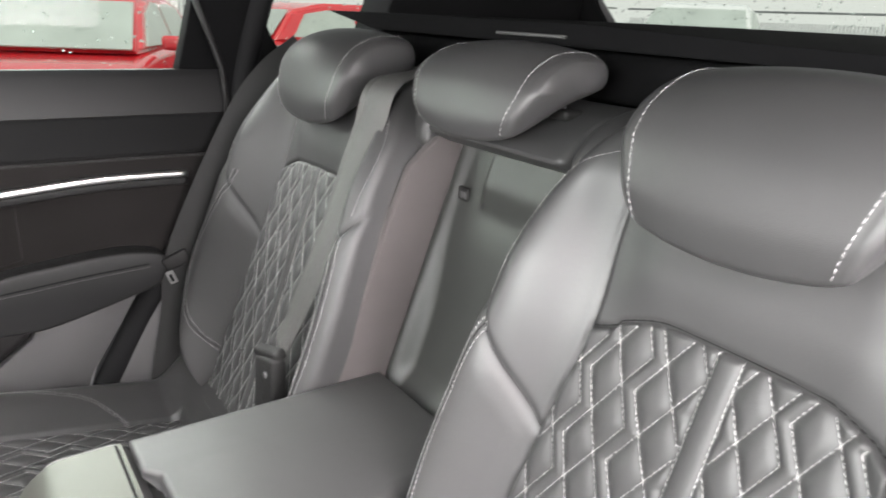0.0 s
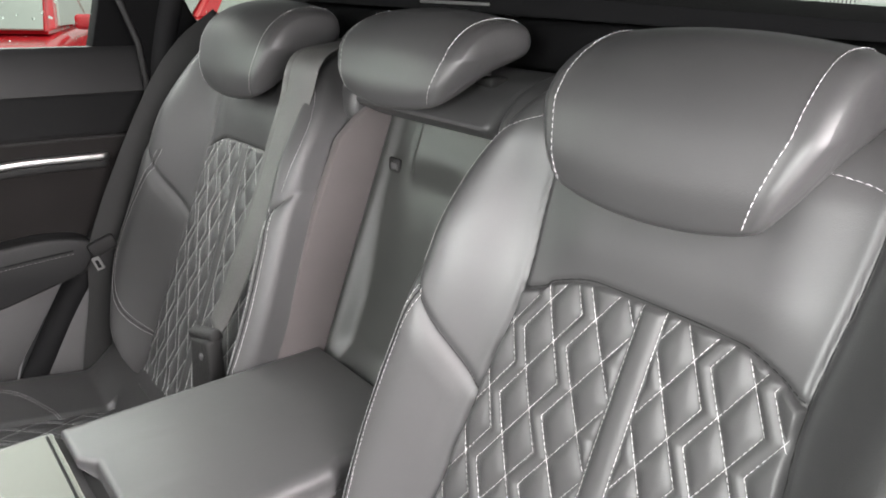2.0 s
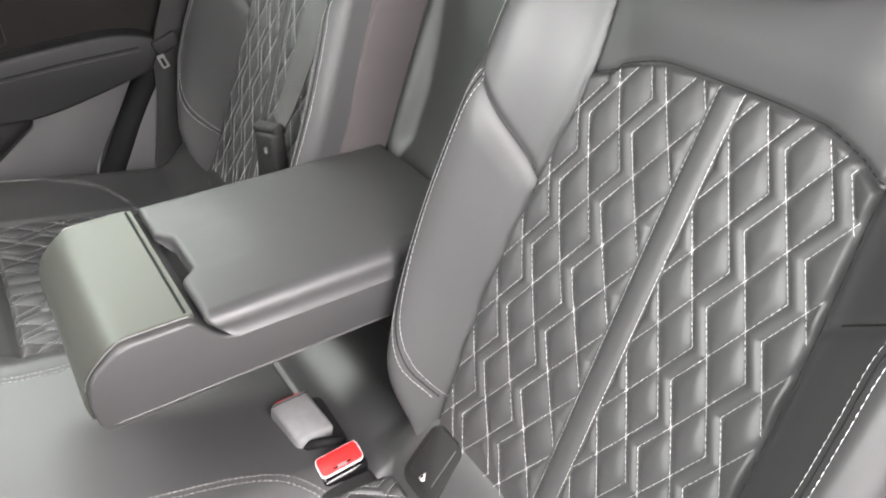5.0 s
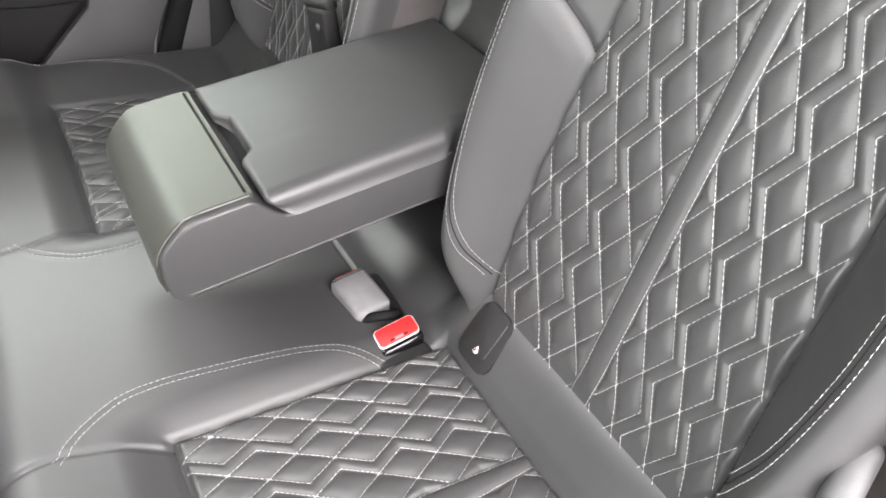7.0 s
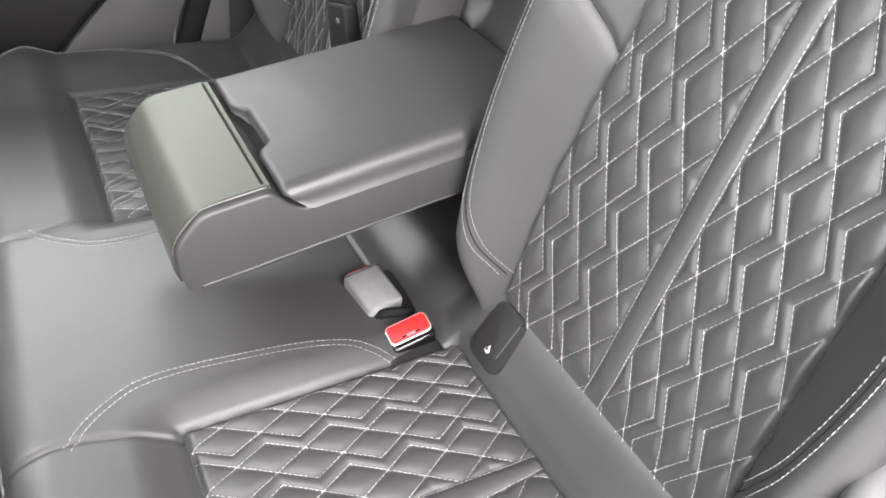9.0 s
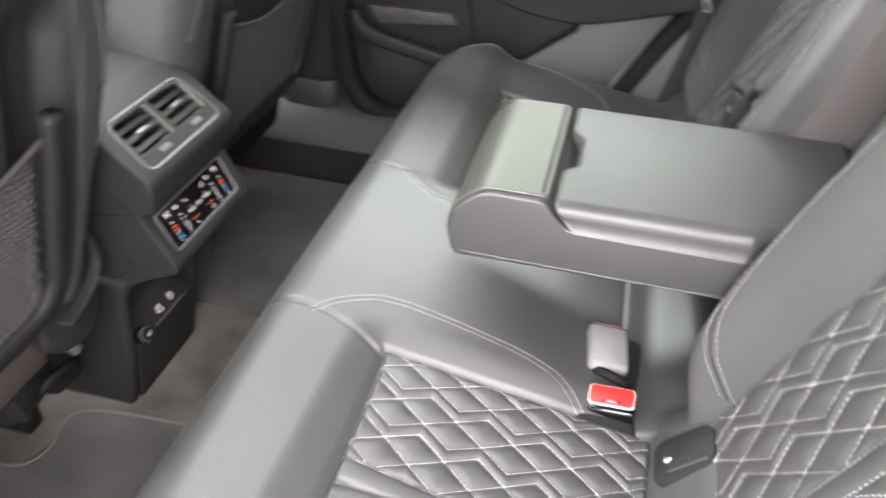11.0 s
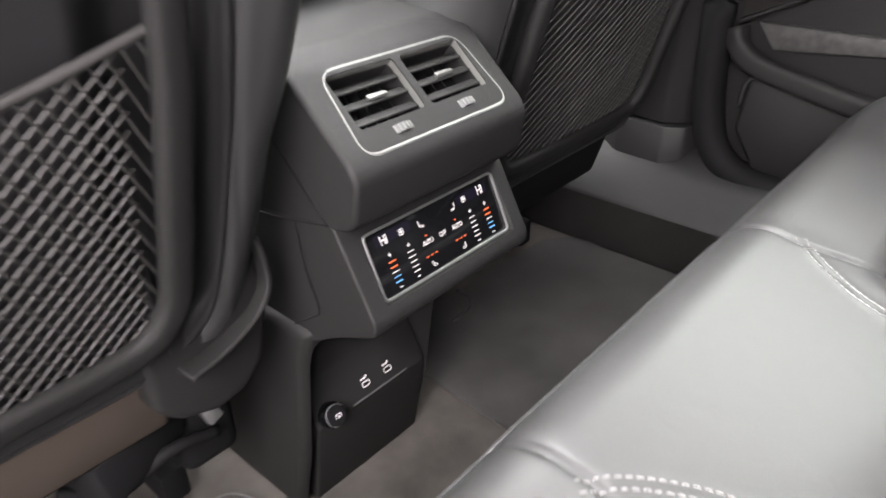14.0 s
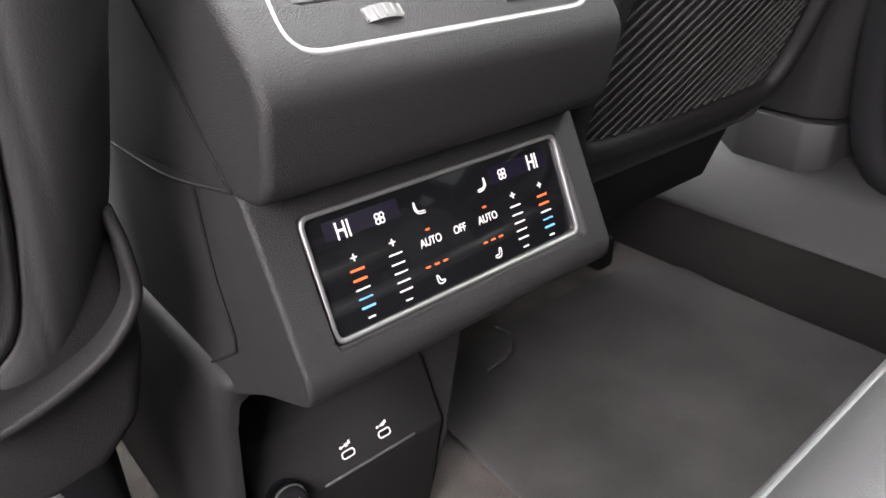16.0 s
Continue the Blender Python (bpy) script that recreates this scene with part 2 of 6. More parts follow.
def tube(name, points, r, mat, parent=None, label="", n=10, up=(0, 0, 1), closed=False, flat=1.0):
    v, f = sweep(points, ring(r, n, flat), up, closed)
    return mesh(name, v, f, mat, parent, label)


def rounded_profile(w, h, r, n=4):
    """A rounded rectangle, as points."""
    out = []
    for cx, cy, a0 in ((w / 2 - r, h / 2 - r, 0), (r - w / 2, h / 2 - r, 90), (r - w / 2, r - h / 2, 180), (w / 2 - r, r - h / 2, 270)):
        for k in range(n + 1):
            a = radians(a0 + 90 * k / n)
            out.append((cx + r * math.cos(a), cy + r * math.sin(a)))
    return out


def stitches(lines, dash=0.0040, gap=0.0015, r=0.00021):
    """Short threads along polylines (each a list of points and the outward direction)."""
    verts, faces = [], []
    for pts, out in lines:
        p = np.array(pts, float)
        seg = np.linalg.norm(np.diff(p, axis=0), axis=1)
        s = np.r_[0, np.cumsum(seg)]
        if s[-1] < dash:
            continue
        o = np.array(out, float)
        o = np.broadcast_to(o, p.shape)
        count = max(1, int(round((s[-1] + gap) / (dash + gap))))
        step = (s[-1] + gap) / count
        for k in range(count):
            w = k * step + (step - gap) * np.array([0, 0.5, 1.0])
            q = np.stack([np.interp(w, s, p[:, i]) for i in range(3)], -1)
            d = np.stack([np.interp(w, s, o[:, i]) for i in range(3)], -1)
            t = q[2] - q[0]
            t /= np.linalg.norm(t) + 1e-12
            lift = (0.0003, 1.0 * r + 0.0006, 0.0003)
            base = len(verts)
            for i in range(3):
                up = d[i] - t * (d[i] @ t)
                up /= np.linalg.norm(up) + 1e-12
                side = np.cross(t, up)
                wr = r * (0.7, 1.0, 0.7)[i]
                c = q[i] + up * lift[i]
                verts += [c - side * wr - up * wr, c - side * wr * 0.7 + up * wr * 0.7, c + side * wr * 0.7 + up * wr * 0.7, c + side * wr - up * wr]
            for i in (0, 4):
                for j in range(3):
                    a = base + i + j
                    faces.append((a, a + 1, a + 5, a + 4))
            faces += [(base, base + 3, base + 2, base + 1), (base + 8, base + 9, base + 10, base + 11)]
    return verts, faces


def spread(n, hard=0.5):
    """Steps from 0 to 1, closer together near both ends."""
    t = np.linspace(0, 1, n)
    return (1 - hard) * t + hard * (0.5 - 0.5 * np.cos(math.pi * t))


def edge_drop(d, r):
    """How far a rounded edge of radius r falls back at a distance d inside the outline."""
    d = np.clip(d, 0, r)
    return r - np.sqrt(np.maximum(r * r - (r - d) ** 2, 0))


def step(x, a, b):
    t = np.clip((x - a) / (b - a), 0, 1)
    return t * t * (3 - 2 * t)


# ---- the shell of the car ----
def plate(name, poly, axis, a, b, mat, parent=None, label="", bevel=0.003, kind="", category=""):
    ob = part(name, prism(poly, axis, a, b, bevel), mat, parent, label)
    return tagged(ob, "", category, "", kind)


floor = part("floor", rbox((1.66, 3.2, 0.06), 0.004, 1, (0, -0.9, -0.03)), CARPET)
tagged(floor, "black velour carpet of the rear footwell", "floor", kind="structure")
roof = bmesh.new()
for size, at in (((1.5, 1.60, 0.03), (0, 0.20, 1.33)), ((1.5, 0.35, 0.03), (0, -1.83, 1.33)), ((0.29, 1.06, 0.03), (-0.605, -1.13, 1.33)), ((0.29, 1.06, 0.03), (0.605, -1.13, 1.33))):
    bmesh.ops.create_cube(roof, size=1.0, matrix=Matrix.Translation(at) @ Matrix.Diagonal((*size, 1)))
ceiling = part("ceiling", roof, HEADLINER)
tagged(ceiling, "black cloth headliner of the car roof", "ceiling", kind="structure")
ground = part("ground", rbox((160, 160, 0.1), 0, 1, (0, 0, -0.42)), material("wet asphalt", (0.09, 0.092, 0.095), 0.35, grain=0.6, grain_size=60, vary=0.3, vary_size=0.6))
tagged(ground, "wet grey asphalt of the yard", "ground", kind="structure")

# bulkhead and dashboard that close the cabin in front
bulkhead = plate("wall_front", [(-2.2, -0.02), (-1.75, -0.02), (-1.75, 0.62), (-1.95, 0.72), (-2.2, 0.72)], "x", -0.74, 0.74, PLASTIC, bevel=0.02, kind="structure")
tagged(bulkhead, "black dashboard and front bulkhead", "wall")
boot = plate("wall_boot_floor", [(0.25, 0.30), (1.25, 0.30), (1.25, 0.34), (0.25, 0.34)], "x", -0.7, 0.7, CARPET, kind="structure")
tagged(boot, "black carpeted boot floor behind the seats", "floor")


# ---- the rear backrests ----
SLOPE = 0.36
NEAR = [0.0]  # how much steeper the outer seam of the near seat lies
MID = 0.3735


def lean(z):
    return SLOPE * (z - 0.66)


def curve(pairs):
    xs, ys = zip(*pairs)
    p = smooth_line(list(zip(xs, ys)), 200)
    return lambda v: np.interp(v, p[:, 0], p[:, 1])


QUILT = [(0.37108, 0.58877), (0.00120, 0.15687), (-0.00094, 0.00290), (-0.00058, 0.00085), (0.15083, -0.01646), (0.00481, 0.00043), (0.00208, 0.00127), (-0.00196, -0.00629), (-0.00524, -0.00641), (0.00379, 0.00008), (0.02530, 0.02227)]
SEAT_QUILT = [(0.37787, -0.31680), (-0.00987, 0.14928), (0.00120, 0.00323), (0.14260, 0.01116), (0.00142, -0.00297), (-0.01729, 0.00890)]


def stretched(u, v, sheet):
    """Where a place on a panel lies on its flat quilted sheet, before the upholsterer drew it over the foam."""
    u, v = np.asarray(u, float), np.asarray(v, float)
    a = (u - MID) / 0.15
    if sheet == "back":
        b, table, terms = (v - 0.60) / 0.15, QUILT, [(i, j) for i in range(4) for j in range(4 - i)]
        rest = np.maximum(a, 0)
    else:
        a = np.where(a > 0, -a, a)
        b, table, terms = (v + 0.32) / 0.15, SEAT_QUILT, [(i, j) for i in range(3) for j in range(3 - i)]
        rest = 0 * a
    p, q = 0 * a + 0 * b, 0 * a + 0 * b
    for (i, j), (cu, cv) in zip(terms, table):
        p, q = p + cu * a**i * b**j, q + cv * a**i * b**j
    if sheet == "back":
        p, q = p + table[-1][0] * rest, q + table[-1][1] * rest
    else:
        p = np.where(u > MID, 2 * MID - p, p)
    return p, q


def drawn(p, q, sheet):
    """The reverse of stretched."""
    u, v = np.array(p, float), np.array(q, float)
    if sheet == "back":
        u = np.where(u > MID, MID + (u - MID) / 1.18, u)
    for _ in range(7):
        a, b = stretched(u, v, sheet)
        u, v = u + 0.95 * (p - a), v + 0.95 * (q - b)
    return u, v


pan_in = curve([(0.30, 0.222), (0.37, 0.212), (0.50, 0.209), (0.58, 0.214), (0.66, 0.223), (0.763, 0.238), (0.86, 0.231), (0.97, 0.231)])
edge_in = curve([(0.30, 0.215), (0.36, 0.186), (0.42, 0.150), (0.50, 0.128), (0.60, 0.123), (0.70, 0.130), (0.77, 0.138), (0.86, 0.150), (0.91, 0.170), (0.97, 0.20)])
edge_far = curve([(0.30, 0.500), (0.36, 0.540), (0.42, 0.590), (0.50, 0.646), (0.566, 0.668), (0.64, 0.660), (0.70, 0.652), (0.77, 0.645), (0.86, 0.625), (0.91, 0.600), (0.97, 0.56)])
edge_near = curve([(0.30, 0.530), (0.36, 0.550), (0.42, 0.572), (0.50, 0.595), (0.60, 0.605), (0.70, 0.606), (0.77, 0.606), (0.86, 0.598), (0.91, 0.580), (0.97, 0.55)])
seam_far = curve([(0.40, 0.500), (0.442, 0.545), (0.503, 0.609), (0.566, 0.640), (0.641, 0.624), (0.70, 0.603), (0.756, 0.585)])
seam_near = curve([(0.40, 0.528), (0.472, 0.549), (0.527, 0.563), (0.60, 0.570), (0.66, 0.569), (0.71, 0.568), (0.756, 0.576)])


def edge_out(z):
    return edge_near(z) if NEAR[0] else edge_far(z)
panel_top = curve([(0.0, 0.690), (0.238, 0.763), (0.268, 0.778), (0.297, 0.7885), (0.318, 0.7920), (0.351, 0.7922), (0.387, 0.7918), (0.412, 0.7912), (0.437, 0.790), (0.453, 0.7885), (0.470, 0.7825), (0.490, 0.774), (0.506, 0.7645), (0.70, 0.66)])
pan_right = curve([(0.30, 0.538), (0.42, 0.534), (0.472, 0.528), (0.531, 0.5225), (0.587, 0.519), (0.645, 0.5155), (0.70, 0.510), (0.765, 0.505), (0.86, 0.512), (0.97, 0.512)])
PANEL_LOW = 0.350


def pan_out(z):
    return pan_right(z)


def quilt(u, v, v0, sheet):
    """The pillow height of the diamond quilting (0 on a seam, 1 on a pillow): u across, v along."""
    u, v = stretched(u, v, sheet)
    u = MID - np.abs(u - MID)
    hw, hh, px, c = 0.0208, 0.0335, 0.058, 0.2825
    inside, outside, pillow = np.zeros_like(u), np.full_like(u, 9.0), np.zeros_like(u)
    for shift, level in ((0.0, 0.0), (-hw, hh)):
        du = (u - c - shift + px / 2) % px - px / 2
        dv = (v - v0 - level + hh) % (2 * hh) - hh
        f = 1 - (np.abs(du) / hw + np.abs(dv) / hh)
        inside = np.maximum(inside, f)
        p, r = np.clip(np.abs(du / hw + dv / hh), 0, 1), np.clip(np.abs(du / hw - dv / hh), 0, 1)
        pillow = np.maximum(pillow, (1 - p**2.8) * (1 - r**2.8))
        outside = np.minimum(outside, -f)
    channel = 0.75 * (1 - (1 - np.clip(outside * 2.6, 0, 1)) ** 2.4)
    q = np.where(inside > 0, pillow, channel)
    q = np.clip(q - 0.04, 0, None)
    rib = np.abs(u - MID) / 0.0125
    smooth = np.sqrt(np.clip(1 - np.clip(rib, 0, 1) ** 2, 0, 1))
    return np.where(rib < 1, 1.15 * smooth, q * step(np.abs(u - MID), 0.0122, 0.0185))


def diamond_lines(v0, low, high, left, right, sheet):
    """The seams of the quilting, as short runs of (u, v), clipped by left(v), right(v), low(u) and high(u)."""
    hw, hh, px, c = 0.0208, 0.0335, 0.058, 0.2825
    runs = []
    for n in range(-3, 4):
        for k in range(-16, 16):
            for shift, level, corners in ((0.0, 0.0, (1, 1, 1, 1)), (-hw, hh, (0, 1, 1, 0))):
                cu, cv = c + shift + n * px, v0 + level + k * 2 * hh
                tip = [(cu - hw, cv), (cu, cv + hh), (cu + hw, cv), (cu, cv - hh)]
                for e in range(4):
                    if shift and e in (1, 2):
                        continue
                    a, b = np.array(tip[e]), np.array(tip[(e + 1) % 4])
                    p = a + (b - a) * np.linspace(0, 1, 25)[:, None]
                    for mirror in (0, 1):
                        ok = p[:, 0] < MID - 0.0152
                        q = np.stack(drawn(2 * MID - p[:, 0] if mirror else p[:, 0], p[:, 1], sheet), -1)
                        ok &= (q[:, 0] > left(q[:, 1]) + 0.003) & (q[:, 0] < right(q[:, 1]) - 0.003) & (q[:, 1] > low(q[:, 0])) & (q[:, 1] < high(q[:, 0]) - 0.003)
                        if ok.sum() > 3:
                            runs.append(q[ok])
    for sign in (-1, 1):
        v = np.linspace(-1.2, 1.2, 900)
        v = v if sheet == "back" else v[np.abs(v + 0.32) < 0.3]
        v = v if sheet != "back" else v[(v > 0.25) & (v < 0.86)]
        q = np.stack(drawn(np.full_like(v, MID + sign * 0.0127), v, sheet), -1)
        q = q[(q[:, 1] > low(q[:, 0])) & (q[:, 1] < high(q[:, 0]) - 0.002)]
        runs.append(q)
    return runs


BACK_V0 = 0.567


def crease_line(u, z, side):
    """Distance from the slanting seam of a bolster, in metres; below it is negative."""
    a, b = ((0.145, 0.766), (0.221, 0.655)) if side < 0 else ((0.640 - 1.4 * NEAR[0], 0.766), (0.526, 0.655 + NEAR[0]))
    dx, dz = b[0] - a[0], b[1] - a[1]
    n = math.hypot(dx, dz)
    return ((u - a[0]) * dz - (z - a[1]) * dx) / n * (1 if side < 0 else -1) * -1


def bolster(u, z):
    """How far the cover stands out before the plane of the quilted panel."""
    li, lo, pi, po = edge_in(z), edge_out(z), pan_in(z), pan_out(z)
    tin, tout = np.clip((pi - u) / (pi - li), 0, 1), np.clip((u - po) / (lo - po), 0, 1)
    high = 1 - 0.45 * step(z, 0.80, 0.93)
    low = step(z, 0.31, 0.45)
    p = (0.060 * step(tin, -0.05, 0.80) + 0.060 * step(tout, -0.05, 0.75)) * high * (0.25 + 0.75 * low)
    p += 0.010 * step(z, 0.77, 0.84) * (1 - step(np.abs(u - MID), 0.08, 0.14))
    for side, t in ((-1, tin), (1, tout)):
        d = crease_line(u, z, side)
        on = (t > 0.01)
        p += np.where(on, 0.0045 * (1 - step(d, -0.02, 0.004)) * step(t, 0.0, 0.25), 0)
        p -= np.where(on, 0.0045 * np.exp(-(d / 0.0035) ** 2), 0)
    for t, b in ((tin, u - pi), (tout, u - po)):
        p -= 0.0045 * np.exp(-(b / 0.003) ** 2)
    inside = (u > pi) & (u < po)
    under = panel_top(u) - z
    p = np.where(inside, p - 0.0035 * np.exp(-(under / 0.0025) ** 2), p)
    p = np.where(inside & (under > 0), p - 0.014 * step(under, 0.0, 0.012) * step(np.minimum(u - pi, po - u), 0, 0.01), p)
    return p


def back_point(s, u, z, lift=0.0, panel=False):
    u, z = np.asarray(u, float), np.asarray(z, float)
    if panel:
        q = quilt(u, z, BACK_V0, "back")
        q = 0.5 + (q - 0.5) * step(z, 0.378, 0.402)
        rim = np.minimum(np.minimum(u - pan_in(z), pan_out(z) - u), np.minimum(panel_top(u) - z, z - PANEL_LOW + 0.02))
        p = -0.0030 + 0.0046 * q * step(rim, -0.001, 0.004) + 0.0040 * step(rim, 0.0, 0.004)
    else:
        p = bolster(u, z)
        d = np.minimum(u - edge_in(z), edge_out(z) - u)
        p = p - edge_drop(d, 0.030) - edge_drop(0.945 - z, 0.050) - edge_drop(z - 0.31, 0.02)
    return np.stack([s * u, lean(z) - p - lift, z + 0 * u], -1)


def outward(f, u, z, *rest):
    e = 1e-4
    du, dz = f(u + e, z) - f(u - e, z), f(u, z + e) - f(u, z - e)
    n = np.cross(du, dz)
    n /= np.linalg.norm(n, axis=-1, keepdims=True) + 1e-12
    return np.where(n[..., 1:2] > 0, -n, n)


def build_backrest(s, label):
    NEAR[0] = 0.028 if s > 0 else 0.0
    seam_out = seam_near if s > 0 else seam_far
    seat = empty("rear_car_seat", label, "car seat", (s * MID, 0.0, 0.30), "rear seat backrests")
    a, b = spread(200, 0.3), spread(230, 0.3)
    z = 0.31 + (0.945 - 0.31) * b[:, None] + 0 * a[None]
    u = edge_in(z) + (edge_out(z) - edge_in(z)) * a[None]
    P = back_point(s, u, z)
    P = P if s > 0 else P[:, ::-1]
    slab("backrest_cover", P, lambda v: (v[0], lean(v[2]) + 0.155, v[2]), LEATHER, seat)
    b = np.linspace(0, 1, 250)
    a = np.linspace(0, 1, 150)
    tops = lambda uu: panel_top(uu)
    z = PANEL_LOW + b[:, None] * (0.80 - PANEL_LOW) + 0 * a[None]
    u = pan_in(z) + (pan_out(z) - pan_in(z)) * a[None]
    z = PANEL_LOW + b[:, None] * (tops(u) - PANEL_LOW)
    u = pan_in(z) + (pan_out(z) - pan_in(z)) * a[None]
    P = back_point(s, u, z, panel=True)
    P = P if s > 0 else P[:, ::-1]
    slab("quilted_panel", P, (0, 0.02, 0), LEATHER_SOFT, seat, "black leather panel quilted in diamonds")
    lines = []
    for run in diamond_lines(BACK_V0, lambda uu: PANEL_LOW + 0 * uu, panel_top, pan_in, pan_out, "back"):
        f = lambda uu, zz: back_point(s, uu, zz, panel=True)
        lines.append((f(run[:, 0], run[:, 1]) + np.array([0, -0.0007, 0.0002]), (0, -0.94, 0.34)))
    v, f = stitches(lines, r=0.00021 if s > 0 else 0.00034)
    mesh("quilt_stitching", v, f, THREAD, seat, "light grey contrast stitching")
    # seams along the bolsters
    runs = []
    zz = np.linspace(0.40, 0.752, 120)
    seam_in = curve([(0.40, 0.205), (0.44, 0.176), (0.50, 0.150), (0.60, 0.141), (0.70, 0.148), (0.755, 0.158)])
    for off in (-0.0045, 0.0045):
        runs += [np.stack([seam_in(zz) + off, zz], -1), np.stack([seam_out(zz) + off, zz], -1)]
    up_in = smooth_line([(0.150, 0.775), (0.151, 0.83), (0.160, 0.872), (0.182, 0.905), (0.225, 0.925), (0.26, 0.93)], 90)
    runs.append(up_in)
    up_out = up_in.copy()
    up_out[:, 0] = 2 * (0.388 - 0.5 * NEAR[0]) - up_in[:, 0]
    runs.append(up_out if s < 0 else smooth_line([(0.44, 0.919), (0.46, 0.917), (0.48, 0.915), (0.50, 0.911), (0.53, 0.90), (0.56, 0.88)], 40))
    lines = []
    for run in runs:
        f = lambda uu, zz: back_point(s, uu, zz)
        lines.append((f(run[:, 0], run[:, 1]), outward(f, run[:, 0], run[:, 1])))
    for line in lines:
        v, f = stitches([line], 0.0045, 0.0018, 0.00021)
        mesh("seam_stitching", v, f, THREAD, seat, "light grey contrast stitching")
    # dark sewn creases between the panels of the cover
    NEAR_A = 0.640 - 1.4 * NEAR[0]
    zc = np.linspace(0.40, 0.925, 150)
    creases = [np.stack([pan_in(zc), zc], -1), np.stack([pan_out(zc), zc], -1)]
    for a, b in (((0.147, 0.763), (0.221, 0.655)), ((NEAR_A - 0.002, 0.763), (0.526, 0.655 + NEAR[0]))):
        k = np.linspace(0, 1, 50)[:, None]
        creases.append(np.array(a) + (np.array(b) - np.array(a)) * k)
    creases += [np.stack([seam_in(zz), zz], -1), np.stack([seam_out(zz), zz], -1)]
    uc = np.linspace(pan_in(0.74) + 0.004, pan_out(0.74) - 0.004, 120)
    creases.append(np.stack([uc, panel_top(uc) + 0.001], -1))
    for run in creases:
        tube("seam", back_point(s, run[:, 0], run[:, 1]), 0.0008, SEAM, seat, "dark sewn seam", 6, up=(0, -1, 0.3))
    ridge = [(0.085, 0.86), (0.090, 0.900), (0.112, 0.926), (0.150, 0.942), (0.20, 0.950), (0.24, 0.942), (0.24, 0.85)]
    part("top_cover", prism(ridge, "x", s * 0.132, s * 0.545, 0.014, 4), LEATHER, seat, "black leather top behind the head restraint")
    # the felt-covered side towards the middle of the bench
    z = np.array([0.50, 0.62, 0.74, 0.84, 0.90])
    poly = [(lean(0.42) - 0.010, 0.42), (lean(0.60) - 0.010, 0.60), (lean(0.76) - 0.010, 0.76), (lean(0.84) - 0.004, 0.84), (lean(0.875) + 0.025, 0.878), (lean(0.88) + 0.12, 0.88), (lean(0.42) + 0.16, 0.42)]
    felt = prism(poly, "x", s * 0.112, s * 0.140, 0.004)
    for v in felt.verts:
        if abs(v.co.x) < 0.126:
            v.co.x += s * 0.011 * (1 - float(step(v.co.y - lean(v.co.z), -0.012, 0.09)))
    part("side_lining", felt, SIDE_FELT, seat, "grey-brown felt lining beside the armrest recess")
    return seat


build_backrest(1, "black quilted leather rear seat back with light stitching")
build_backrest(-1, "black quilted leather rear seat back with a belt before it")


